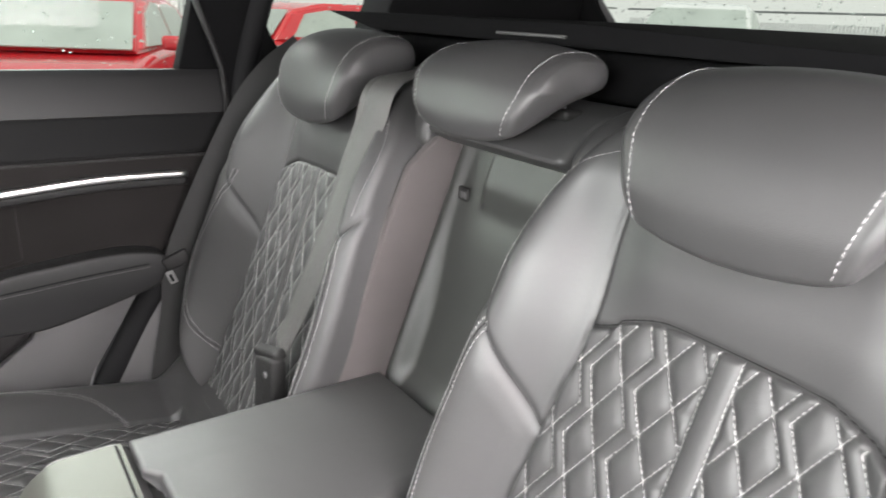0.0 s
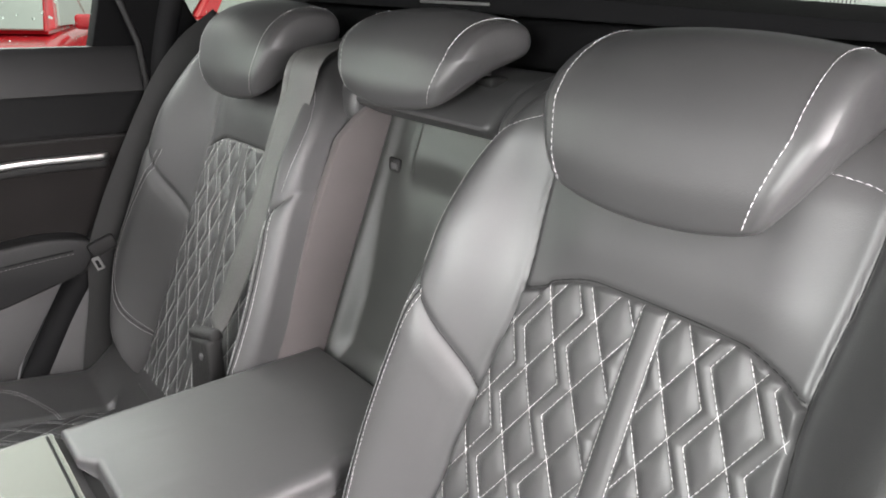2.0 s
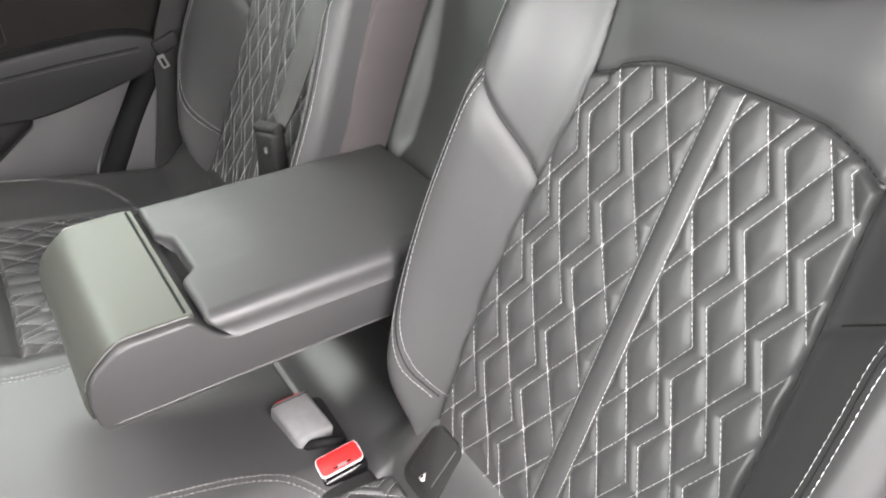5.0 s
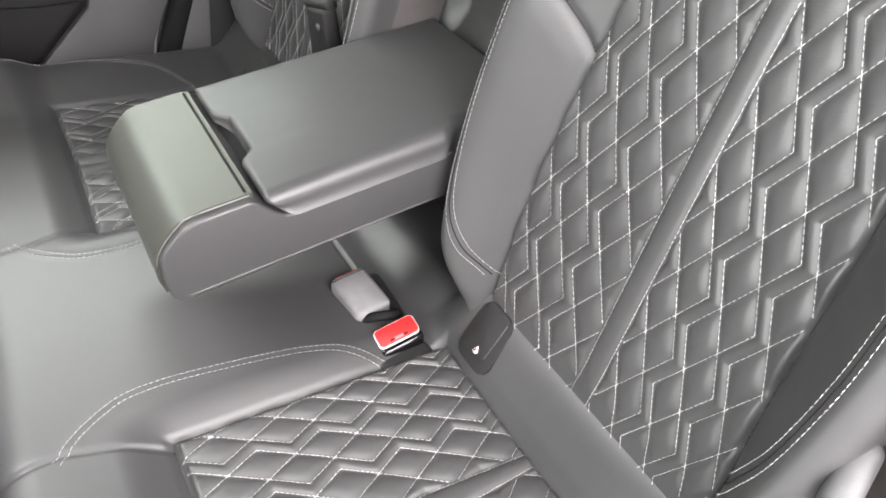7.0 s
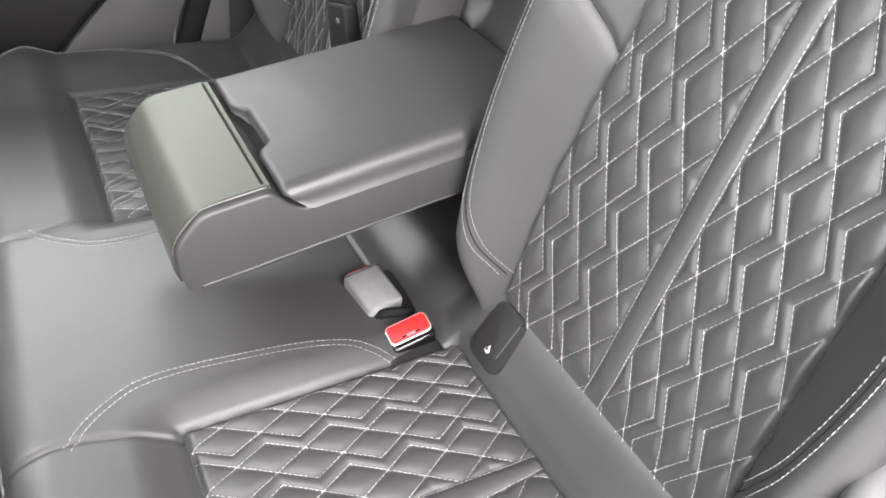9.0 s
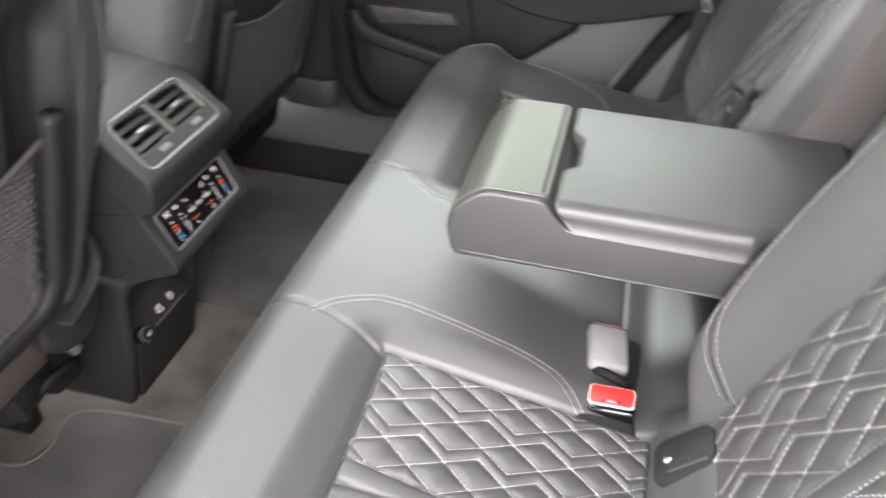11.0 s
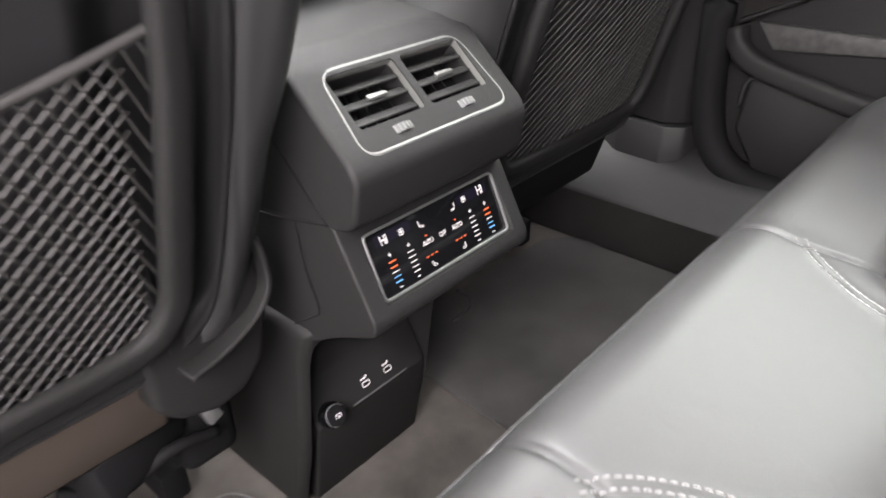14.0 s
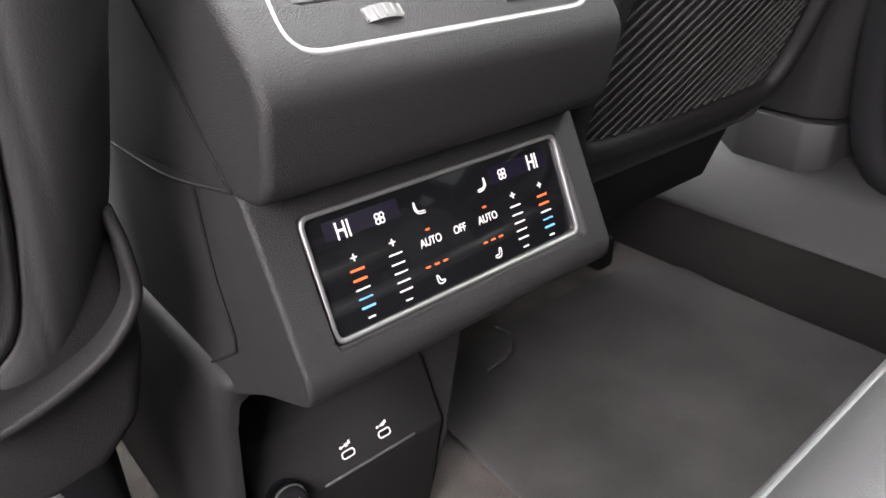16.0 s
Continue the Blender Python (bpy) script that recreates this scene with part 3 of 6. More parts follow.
# ---- head restraints ----
def build_headrest(x, y, z, label, tall=1.0, deep=1.0, half=0.096):
    head = empty("head_restraint", label, "headrest", (x, y + 0.07, z - 0.02), "rear head restraints")
    side = smooth_line([(0.004, 0.000), (-0.002, 0.023), (0.003, 0.046), (0.011, 0.067), (0.025, 0.087), (0.048, 0.104), (0.076, 0.114), (0.110, 0.115), (0.132, 0.108), (0.138, 0.090), (0.132, 0.073), (0.108, 0.060), (0.072, 0.042), (0.038, 0.014), (0.016, 0.000)], 84, True)[:-1]
    side = side * np.array([deep, tall])
    crown = step(side[:, 1], 0.02 * tall, 0.10 * tall)
    mid = side.mean(0)
    ts = np.concatenate([[-1.0, -0.995, -0.98, -0.955], np.linspace(-0.93, 0.93, 81), [0.955, 0.98, 0.995, 1.0]])
    rows = []
    for t in ts:
        k = abs(t)
        size = 1 - 0.030 * k**3
        size *= 1 - 0.035 * step(k, 0.84, 0.97)
        if k > 0.93:
            w = (k - 0.93) / 0.07
            size *= 1 - 0.11 * w * w
        groove = 0.0008 * math.exp(-((k - 0.865) / 0.014) ** 2)
        d = side - mid
        d = d * (size - groove / 0.05)
        wide = half + 0.022 * np.clip(side[:, 1] / (0.065 * tall), 0, 1) - 0.004 * step(side[:, 1], 0.085 * tall, 0.125 * tall)
        sag = 0.012 * (1 - t * t) * (1 - step(side[:, 1], 0.0, 0.05)) - 0.010 * (1 - t * t) * crown
        rows.append(np.stack([x + t * wide, y + mid[0] + d[:, 0] - 0.004 * (1 - t * t), z + mid[1] + d[:, 1] - sag], -1))
    P = np.array(rows)
    n, m = P.shape[:2]
    faces = [(i * m + j, i * m + (j + 1) % m, (i + 1) * m + (j + 1) % m, (i + 1) * m + j) for i in range(n - 1) for j in range(m)]
    verts = P.reshape(-1, 3).tolist()
    for end, row in ((0, -1), (n - 1, 1)):
        base, c = end * m, P[end].mean(0)
        prev = [base + j for j in range(m)]
        for k, (grow, out) in enumerate(((0.7, 0.004), (0.35, 0.006))):
            ids = []
            for j in range(m):
                q = c + (P[end][j] - c) * grow
                ids.append(len(verts))
                verts.append((q[0] + row * out, q[1], q[2]))
            faces += [(prev[j], prev[(j + 1) % m], ids[(j + 1) % m], ids[j]) for j in range(m)]
            prev = ids
        faces.append(prev)
    mesh("cushion", verts, faces, LEATHER, head)
    lines = []
    for t in (-0.84, 0.84):
        i = int(np.argmin(np.abs(ts - t)))
        p = P[i][1:54]
        o = p - P[i].mean(0)
        lines.append((p + 0.0002 * o / np.linalg.norm(o, axis=1, keepdims=True), o))
    for line in lines:
        v, f = stitches([line], 0.0042, 0.002, 0.00021)
        mesh("stitching", v, f, THREAD, head, "light grey contrast stitching")
    for dx in (-0.066, 0.066):
        tube("post", [(x + dx, y + 0.102, z - 0.020), (x + dx, y + 0.092, z + 0.055 * tall + 0.02)], 0.0055, PLASTIC_GREY, head, "dark steel post", 12, up=(1, 0, 0))
        part("guide_sleeve", rbox((0.040, 0.030, 0.012), 0.005, 3, (x + dx, y + 0.100, z + 0.040 * tall - 0.011)), PLASTIC, head, "dark grey plastic sleeve")
    return head


build_headrest(0.364, 0.020, 0.880, "black leather head restraint with light side stitching, above the quilted backrest")
build_headrest(-0.378, 0.020, 0.880, "black leather head restraint with light side stitching beside the C-pillar")
build_headrest(0.000, 0.042, 0.914, "black leather centre head restraint above the armrest recess", 0.72, 0.90, 0.092)


# ---- the middle of the backrest: recess behind the lowered armrest ----
RECESS = material("black satin recess plastic", (0.030, 0.0315, 0.0295), 0.4, grain=0.2, grain_size=1300, vary=0.08)


def build_recess():
    rec = empty("backrest_centre", "black plastic recess behind the lowered centre armrest", "car seat", (0, 0.06, 0.5))
    off = 0.095
    z = np.linspace(0.44, 0.875, 60)[:, None]
    x = np.linspace(-0.118, 0.118, 50)[None]
    dish = 0.018 * step(x, -0.112, -0.088) * step(z, 0.530, 0.57) * (1 - step(z, 0.62, 0.79)) + 0.006 * step(x, -0.110, -0.09)
    dish = dish - 0.016 * step(x, -0.052, -0.036) * step(z, 0.785, 0.835)
    P = np.stack([x + 0 * z, lean(z) + off - 0.03 + dish + 0 * x, z + 0 * x], -1)
    slab("recess_lining", P, (0, 0.04, 0), RECESS, rec)
    top = [(lean(0.86) + 0.085, 0.862), (lean(0.86) + 0.046, 0.872), (0.080, 0.890), (0.110, 0.915), (0.150, 0.934), (0.20, 0.942), (0.24, 0.935), (0.24, 0.85)]
    part("top_cover", prism(top, "x", -0.128, 0.128, 0.010, 3), LEATHER, rec, "black leather top of the centre backrest")
    hook = part("catch_hole", rbox((0.024, 0.006, 0.020), 0.003, 2, (-0.086, lean(0.806) + 0.070, 0.806)), PLASTIC, rec, "small black catch frame")
    part("catch_slot", rbox((0.013, 0.003, 0.010), 0.001, 1, (-0.083, lean(0.806) + 0.0665, 0.806)), PLASTIC_GREY, hook, "grey slot")
    return rec


build_recess()


# ---- centre armrest ----
def build_armrest():
    arm = empty("folding_armrest", "black leather centre armrest folded down, with satin front plate", "armrest", (0, -0.2, 0.461))
    side = [(-0.010, 0.468), (-0.410, 0.4595), (-0.4225, 0.4600), (-0.4275, 0.470), (-0.430, 0.495), (-0.4255, 0.5205), (-0.4145, 0.533), (-0.396, 0.5475), (-0.382, 0.5515), (-0.330, 0.5520), (-0.3235, 0.5495), (-0.3165, 0.541), (-0.308, 0.530), (-0.298, 0.5215), (-0.285, 0.5185), (-0.01, 0.527)]
    part("body", prism(side, "x", -0.128, 0.1195, 0.0075, 5), LEATHER, arm)
    # lid with its finger notch
    x = -0.128 + 0.2545 * spread(170, 0.25)[None]
    b = spread(150, 0.25)[:, None]
    round_off = 0.011 * (1 - np.sqrt(1 - np.clip((np.abs(x + 0.001) - 0.115) / 0.0126, 0, 0.99) ** 2))
    lip = -0.3145 + round_off + 0.0155 * step(x, -0.060, -0.034) * (1 - step(x, 0.030, 0.052))
    y = lip + (0.012 - lip) * b
    slope = np.gradient(lip[0]) / np.gradient(x[0])
    side_d, front_d = np.minimum(x + 0.128, 0.1265 - x) + 0 * y, (y - lip) / np.sqrt(1 + slope[None] ** 2)
    z = 0.5550 + 0.0030 * (1 - (x / 0.128) ** 2) * step(b, 0, 0.3) - np.maximum(edge_drop(side_d, 0.016), edge_drop(front_d, 0.007))
    waist = 1 - 0.085 * step(y, -0.112, -0.092) * (x > 0)
    lid = slab("lid", np.stack([(x + 0 * y) * waist, y, z], -1), lambda v: (v[0] * 0.968, v[1] + 0.0015, 0.5185 + 0.023 * (1 - float(step(v[1], -0.3145, -0.286)))), LEATHER, arm, "black leather lid with a finger notch")
    # black piece set into the notch to stand for the dark inside it
    part("notch_floor", rbox((0.120, 0.040, 0.012), 0.003, 2, (-0.004, -0.300, 0.526)), SEAM, arm, "black piece for the dark inside the notch")
    outer = smooth_line([(-0.4312, 0.474), (-0.4335, 0.495), (-0.4285, 0.520), (-0.4165, 0.5360), (-0.4030, 0.5476), (-0.3895, 0.5536), (-0.3720, 0.5552), (-0.3225, 0.5552)], 44)
    bend = [tuple(q) for q in outer] + [(-0.3225, 0.549), (-0.39, 0.546), (-0.42, 0.515), (-0.425, 0.474)]
    part("front_plate", prism(bend, "x", -0.1165, 0.1095, 0.0), SATIN, arm, "satin olive-grey plate bent over the front")
    part("slot", rbox((0.220, 0.0030, 0.002), 0.0005, 1, (-0.004, -0.3285, 0.5547)), RUBBER, arm, "narrow black slot")
    part("slot_edge", rbox((0.220, 0.0010, 0.002), 0.0003, 1, (-0.004, -0.3262, 0.5550)), SATIN, arm, "pale edge of the slot")
    for x in (-0.1185, 0.1110):
        P = smooth_line([(x, y, z + 0.0012) for y, z in ((-0.4295, 0.510), (-0.4265, 0.5195), (-0.4155, 0.5335), (-0.397, 0.5483), (-0.384, 0.5525), (-0.326, 0.5528))], 40)
        tube("plate_edge", P, 0.0006, CHROME, arm, "thin bright edge", 6)
    part("release_button", rbox((0.04, 0.012, 0.018), 0.004, 3, (-0.09, -0.428, 0.49)), PLASTIC, arm, "black release button")
    lines = [([(0.1208, y, 0.5180 + 0.026 * (y + 0.29)) for y in np.linspace(-0.288, -0.10, 50)], (1, 0, 0.2)),
             ([(0.1187, y, 0.4665 + 0.0 * y) for y in np.linspace(-0.415, -0.11, 60)], (1, 0, -0.2))]
    for pts, o in lines:
        tube("seam_piping", pts, 0.0017, LEATHER, arm, "", 8)
    return arm


build_armrest()


# ---- rear bench cushion ----
def cush_plane(y):
    return 0.345 - 0.171 * (y + 0.48)


def cushion_z(x, y):
    u = np.abs(x)
    z = cush_plane(y)
    mid = 1 - step(u, 0.150, 0.205)
    outer = step(u, 0.50, 0.66)
    front = step(-y, 0.476, 0.535)
    lift = 0.022 * mid * step(-y, 0.10, 0.30) + 0.034 * outer + 0.020 * front * (1 - mid)
    roll = step(y, -0.178, -0.098)
    lift = lift * (1 - roll) + (0.093 - 0.020 * step(y, -0.10, -0.03)) * roll * (0.35 + 0.65 * step(u, 0.135, 0.200))
    panel = (u > 0.19) & (u < 0.556) & (y > -0.485) & (y < -0.155)
    rim = np.minimum(np.minimum(u - 0.19, 0.556 - u), np.minimum(y + 0.485, -0.155 - y))
    lift = lift - np.where(panel, 0.016 * step(rim, 0, 0.01), 0) - 0.005 * np.exp(-(rim / 0.004) ** 2)
    crease = np.exp(-((u - np.interp(-y, [0.48, 0.54, 0.58, 0.66], [0.200, 0.181, 0.171, 0.176])) / 0.003) ** 2) * step(-y, 0.475, 0.485)
    lift = lift - 0.004 * crease
    welt = np.interp(-y, [0.229, 0.2415, 0.259, 0.285, 0.330, 0.396, 0.466, 0.513, 0.551, 0.575], [0.199, 0.188, 0.170, 0.1535, 0.139, 0.129, 0.1225, 0.1265, 0.148, 0.170])
    on = step(-y, 0.225, 0.235) * (1 - step(-y, 0.570, 0.582))
    lift = lift + on * (0.0012 * np.exp(-((u - welt) / 0.007) ** 2) - 0.0018 * np.exp(-((u - welt) / 0.0022) ** 2))
    gap = np.exp(-((y + 0.203) / 0.0022) ** 2) * (1 - step(x, 0.03, 0.05)) * step(x, -0.15, -0.13)
    return z + lift - 0.007 * gap


def front_edge(x):
    """The front outline of the bench, rounded off at its outer corners."""
    return -0.652 + 0.11 * np.clip((np.abs(x) - 0.52) / 0.185, 0, 1) ** 2.2


def cushion_point(x, y):
    x, y = np.asarray(x, float), np.asarray(y, float)
    z = cushion_z(x, y)
    z = z - edge_drop(y - front_edge(x), 0.055) - edge_drop(0.705 - np.abs(x), 0.04)
    return np.stack([x + 0 * y, y + 0 * x, z], -1)


CUSH_V0 = -0.312


def cush_panel_point(s, u, y):
    q = quilt(u, y, CUSH_V0, "seat")
    rim = np.minimum(np.minimum(u - 0.19, 0.556 - u), np.minimum(y + 0.485, -0.155 - y))
    z = cush_plane(y) - 0.008 + 0.0048 * q * step(rim, 0.0, 0.009) + 0.008 * step(rim, 0, 0.01) + 0.008 * ((u - MID) / 0.18) ** 2
    return np.stack([s * u, y + 0 * u, z], -1)


def build_cushion():
    seat = empty("rear_bench_cushion", "black leather rear bench cushion with quilted seat panels", "car seat", (0, -0.35, 0.05))
    x = np.linspace(-0.705, 0.705, 520)
    X = x[None] + 0 * spread(230)[:, None]
    Y = front_edge(X) + (-0.03 - front_edge(X)) * spread(230, 0.35)[:, None]
    P = cushion_point(X, Y)
    slab("seat_cover", P, lambda v: (v[0] * 0.99, min(v[1] + 0.03, -0.03), 0.05), LEATHER, seat)
    for s in (1, -1):
        u, y = np.meshgrid(np.linspace(0.19, 0.556, 185), np.linspace(-0.485, -0.155, 170))
        P = cush_panel_point(s, u, y)
        P = P if s > 0 else P[:, ::-1]
        slab("quilted_panel", P, (0, 0, -0.02), LEATHER_SOFT, seat, "black leather seat panel quilted in diamonds")
        lines = []
        for run in diamond_lines(CUSH_V0, lambda uu: -0.483 + 0 * uu, lambda uu: -0.155 + 0 * uu, lambda v: 0.19 + 0 * v, lambda v: 0.556 + 0 * v, "seat"):
            lines.append((cush_panel_point(s, run[:, 0], run[:, 1]) + np.array([0, 0, 0.0006]), (0, 0.17, 0.98)))
        v, f = stitches(lines)
        mesh("quilt_stitching", v, f, THREAD, seat, "light grey contrast stitching")
        lines = []
        seam = smooth_line([(0.180, -0.583), (0.170, -0.575), (0.148, -0.551), (0.1265, -0.513), (0.1225, -0.466), (0.129, -0.396), (0.139, -0.330), (0.1535, -0.285), (0.170, -0.259), (0.188, -0.2415), (0.199, -0.229)], 160)
        for off in (-0.004, 0.004):
            d = np.gradient(seam, axis=0)
            d /= np.linalg.norm(d, axis=1, keepdims=True)
            q = seam + off * np.stack([-d[:, 1], d[:, 0]], -1)
            lines.append((cushion_point(s * q[:, 0], q[:, 1]), (0, 0, 1)))
        outer = smooth_line([(0.618, -0.590), (0.660, -0.550), (0.682, -0.480), (0.680, -0.420), (0.660, -0.360), (0.628, -0.300), (0.578, -0.262), (0.550, -0.246)], 120)
        for off in (-0.004, 0.004):
            lines.append((cushion_point(s * (outer[:, 0] + off), outer[:, 1]), (0, 0, 1)))
        for line in lines:
            v, f = stitches([line], 0.0045, 0.0018, 0.00026)
            mesh("seam_stitching", v, f, THREAD_SEAM, seat, "light grey contrast stitching")
    x = np.linspace(-0.66, 0.66, 160)
    tube("front_piping", cushion_point(x, front_edge(x) + 0.0022), 0.0030, LEATHER, seat, "raised seam along the front edge", 8, up=(0, -1, 0.3))
    return seat


build_cushion()


# ---- belt buckles and anchor cover in the bench ----
def build_buckle():
    b = empty("seat_belt_buckle", "black belt buckle with a red button, sunk in the bench", "belt buckle", (0.150, -0.207, 0.285), "seat belt buckles")
    m = Matrix.Translation((0.156, -0.2075, 0.2985)) @ pose(0, 0, 0, 5.8, 14, -1)
    part("housing", transformed_by(rbox((0.032, 0.058, 0.050), 0.006, 3, (0.005, 0, -0.001)), m), GLOSS, b, "gloss black housing")
    part("button_frame", transformed_by(prism(rounded_profile(0.0262, 0.0540, 0.0062, 4), "z", 0.018, 0.0270, 0.0008, 2), m), WHITE_PLASTIC, b, "thin pale frame")
    part("release_button", transformed_by(prism(rounded_profile(0.0240, 0.0518, 0.0052, 4), "z", 0.018, 0.0282, 0.0010, 2), m), RED, b, "red release button")
    part("tongue_slot", transformed_by(rbox((0.0032, 0.024, 0.002), 0.0005, 1, (0.0080, 0, 0.0277)), m), RUBBER, b, "dark slot")
    part("slot_mark", transformed_by(rbox((0.0036, 0.012, 0.0022), 0.0004, 1, (0.0080, 0, 0.0278)), m), BUCKLE_GREY, b, "grey bridge across the slot")
    return b


def transformed_by(bm, m):
    bm.transform(m)
    return bm


WHITE_PLASTIC = material("pale plastic edge", (0.55, 0.50, 0.49), 0.4, vary=0.03)
pocket = part("buckle_pocket", rbox((0.165, 0.078, 0.03), 0.012, 4, (0.118, -0.214, 0.2935), pose(0, 0, 0, -9, 3, 0)), PLASTIC)
tagged(pocket, "black sunken pocket for the belt buckles in the bench", "buckle pocket")
build_buckle()
recv = empty("belt_buckle", "grey plastic belt buckle lying beside the red one", "belt buckle", (0.092, -0.218, 0.30), "seat belt buckles")
m = Matrix.Translation((0.086, -0.222, 0.324)) @ pose(0, 0, 0, -6, 8, 6)
part("housing", transformed_by(rbox((0.070, 0.050, 0.026), 0.007, 3), m), BUCKLE_GREY, recv, "worn grey housing")
part("red_end", transformed_by(rbox((0.003, 0.034, 0.003), 0.001, 1, (-0.0345, 0, 0.0075)), m), RED, recv, "red button edge")
part("end_line", transformed_by(rbox((0.0012, 0.050, 0.0008), 0.0002, 1, (-0.028, 0, 0.0128)), m), RUBBER, recv, "fine line")
tube("cable_loop", smooth_line([(0.118, -0.235, 0.318), (0.130, -0.222, 0.327), (0.134, -0.205, 0.324), (0.128, -0.190, 0.312)], 20), 0.006, RUBBER, recv, "black cable loop", 8)
iso = empty("isofix_cover", "black plastic child seat anchor cover between cushion and backrest", "anchor cover", (0.2, -0.10, 0.28))
m = Matrix(((1, 0, 0, 0.240), (0, 0.64, -0.768, -0.128), (0, 0.768, 0.64, 0.338), (0, 0, 0, 1)))
part("frame", transformed_by(prism(rounded_profile(0.060, 0.078, 0.016, 6), "z", -0.012, 0.0075, 0.004, 3), m), PLASTIC_SOFT, iso, "soft black frame")
part("flap", transformed_by(transformed_by(prism(rounded_profile(0.040, 0.066, 0.007, 4), "z", 0, 0.0100, 0.0020, 2), Matrix.Translation((-0.001, 0.008, 0))), m), PLASTIC, iso, "black flap")
sign = Matrix.Translation((0.002, -0.0165, 0.0096)) @ Matrix.Scale(0.85, 4)
mark = part("symbol", transformed_by(transformed_by(prism([(-0.0050, -0.0045), (0.0, 0.0062), (0.0056, -0.002), (0.002, -0.0062)], "z", 0, 0.0012, 0.0003, 1), sign), m), WHITE_PLASTIC, iso, "small white child seat symbol")
part("symbol_field", transformed_by(transformed_by(prism([(-0.0034, -0.0030), (-0.0005, 0.0034), (0.0012, 0.0006), (-0.0010, -0.0040)], "z", 0.0006, 0.0015, 0.0001, 1), sign), m), RUBBER, mark, "black field of the sign")
part("flap_edge", transformed_by(rbox((0.0014, 0.050, 0.0012), 0.0005, 2, (0.0185, 0.008, 0.0096)), m), PLASTIC_GREY, iso, "paler edge of the flap")
part("frame_edge", transformed_by(rbox((0.0016, 0.046, 0.0016), 0.0007, 2, (0.0285, 0.002, 0.0052)), m), PLASTIC_GREY, iso, "paler edge of the frame")


# ---- front seats, seen from behind ----
def build_front_seat(s, dx, dy, dz, tilt, label):
    """s: side of the car; dx, dy, dz, tilt: how the seat is adjusted."""
    def fseat_y(z):
        return -0.836 + tilt * (z - 0.623)

    cx = s * 0.395 + dx
    seat = empty("front_car_seat", label, "car seat", (cx, -0.95 + dy, 0.05), "front seats")

    def at(u, z, out):
        """u across from the seat's middle (outward +), z up, out behind the plane of the seat back."""
        return np.stack([cx + s * u + 0 * z, fseat_y(z) + out + dy + 0 * u, z + dz + 0 * u], -1)

    def flip(P):
        return P if s < 0 else P[:, ::-1]

    half = curve([(0.20, 0.236), (0.30, 0.242), (0.40, 0.250), (0.50, 0.258), (0.60, 0.270), (0.70, 0.288), (0.78, 0.305), (0.86, 0.296), (0.92, 0.260), (0.96, 0.20)])
    low = 0.320
    # upper and lower outline of the moulded back panel, from the console's side to the door's
    rise = curve([(-0.2145, 0.56), (-0.212, 0.61), (-0.208, 0.665), (-0.204, 0.735), (-0.196, 0.771), (-0.184, 0.7815), (-0.165, 0.785), (-0.08, 0.789), (0.057, 0.7925), (0.125, 0.788), (0.157, 0.7775), (0.177, 0.757), (0.194, 0.720), (0.208, 0.680), (0.2254, 0.596), (0.236, 0.497), (0.2404, 0.43)])
    fall = curve([(-0.2145, 0.55), (-0.211, 0.50), (-0.207, 0.44), (-0.2035, 0.40), (-0.196, 0.362), (-0.180, 0.341), (-0.156, 0.327), (-0.12, low), (0.165, low), (0.201, 0.331), (0.228, 0.352), (0.237, 0.375), (0.2404, 0.41)])

    def shell_in(u, z):
        """Distance inside the outline of the moulded back panel."""
        e = 0.0006
        up, down = (rise(u + e) - rise(u - e)) / (2 * e), (fall(u + e) - fall(u - e)) / (2 * e)
        return np.minimum((rise(u) - z) / np.sqrt(1 + up * up), (z - fall(u)) / np.sqrt(1 + down * down))

    inner_half = curve([(0.28, 0.198), (0.29, 0.206), (0.3035, 0.220), (0.332, 0.235), (0.373, 0.245), (0.42, 0.254), (0.465, 0.2595), (0.50, 0.264), (0.5485, 0.276), (0.64, 0.288), (0.734, 0.291), (0.798, 0.294), (0.86, 0.288), (0.92, 0.258), (0.96, 0.20)])

    def cover_half(u, z):
        """Half the width of the cover, which is rounded off beside the console and flares out low down by the door."""
        return np.where(u < 0, inner_half(z), half(z) + 0.018 * (1 - step(z, 0.60, 0.80)))

    def cover_out(u, z):
        return 0.008 - edge_drop(cover_half(u, z) - np.abs(u), 0.045) - edge_drop(0.955 - z, 0.09) - edge_drop(z - 0.308, 0.02)

    # the leather cover, hollow where the back panel sits
    b, a = spread(190, 0.2), spread(240, 0.2)
    z = 0.308 + (0.955 - 0.308) * b[:, None] + 0 * a[None]
    side_u = 2 * a[None] - 1
    u = side_u * cover_half(side_u + 0 * z, z)
    d = np.minimum(shell_in(np.clip(u, -0.2125, 0.2375), z), np.minimum(u + 0.2135, 0.2385 - u))
    out = cover_out(u, z) - 0.055 * step(d, -0.001, 0.012) - 0.003 * np.exp(-((d + 0.001) / 0.004) ** 2)
    slab("back_cover", flip(at(u, z, out)), lambda v: (v[0] * 0.92 + cx * 0.08, v[1] - 0.14, v[2]), LEATHER, seat)
    # the moulded back panel with its raised rim
    b, a = spread(150, 0.15), spread(190, 0.55)
    u = -0.2125 + (0.2375 + 0.2125) * a[None] + 0 * b[:, None]
    z = fall(u) + (rise(u) - fall(u)) * b[:, None]
    d = np.minimum(shell_in(u, z), np.minimum(u + 0.2135, 0.2385 - u))
    lip = 0.003 * (1 - step(d, 0.004, 0.012))
    deep = step(rise(u) - z, 0.020, 0.075) * step(z, 0.34, 0.40)
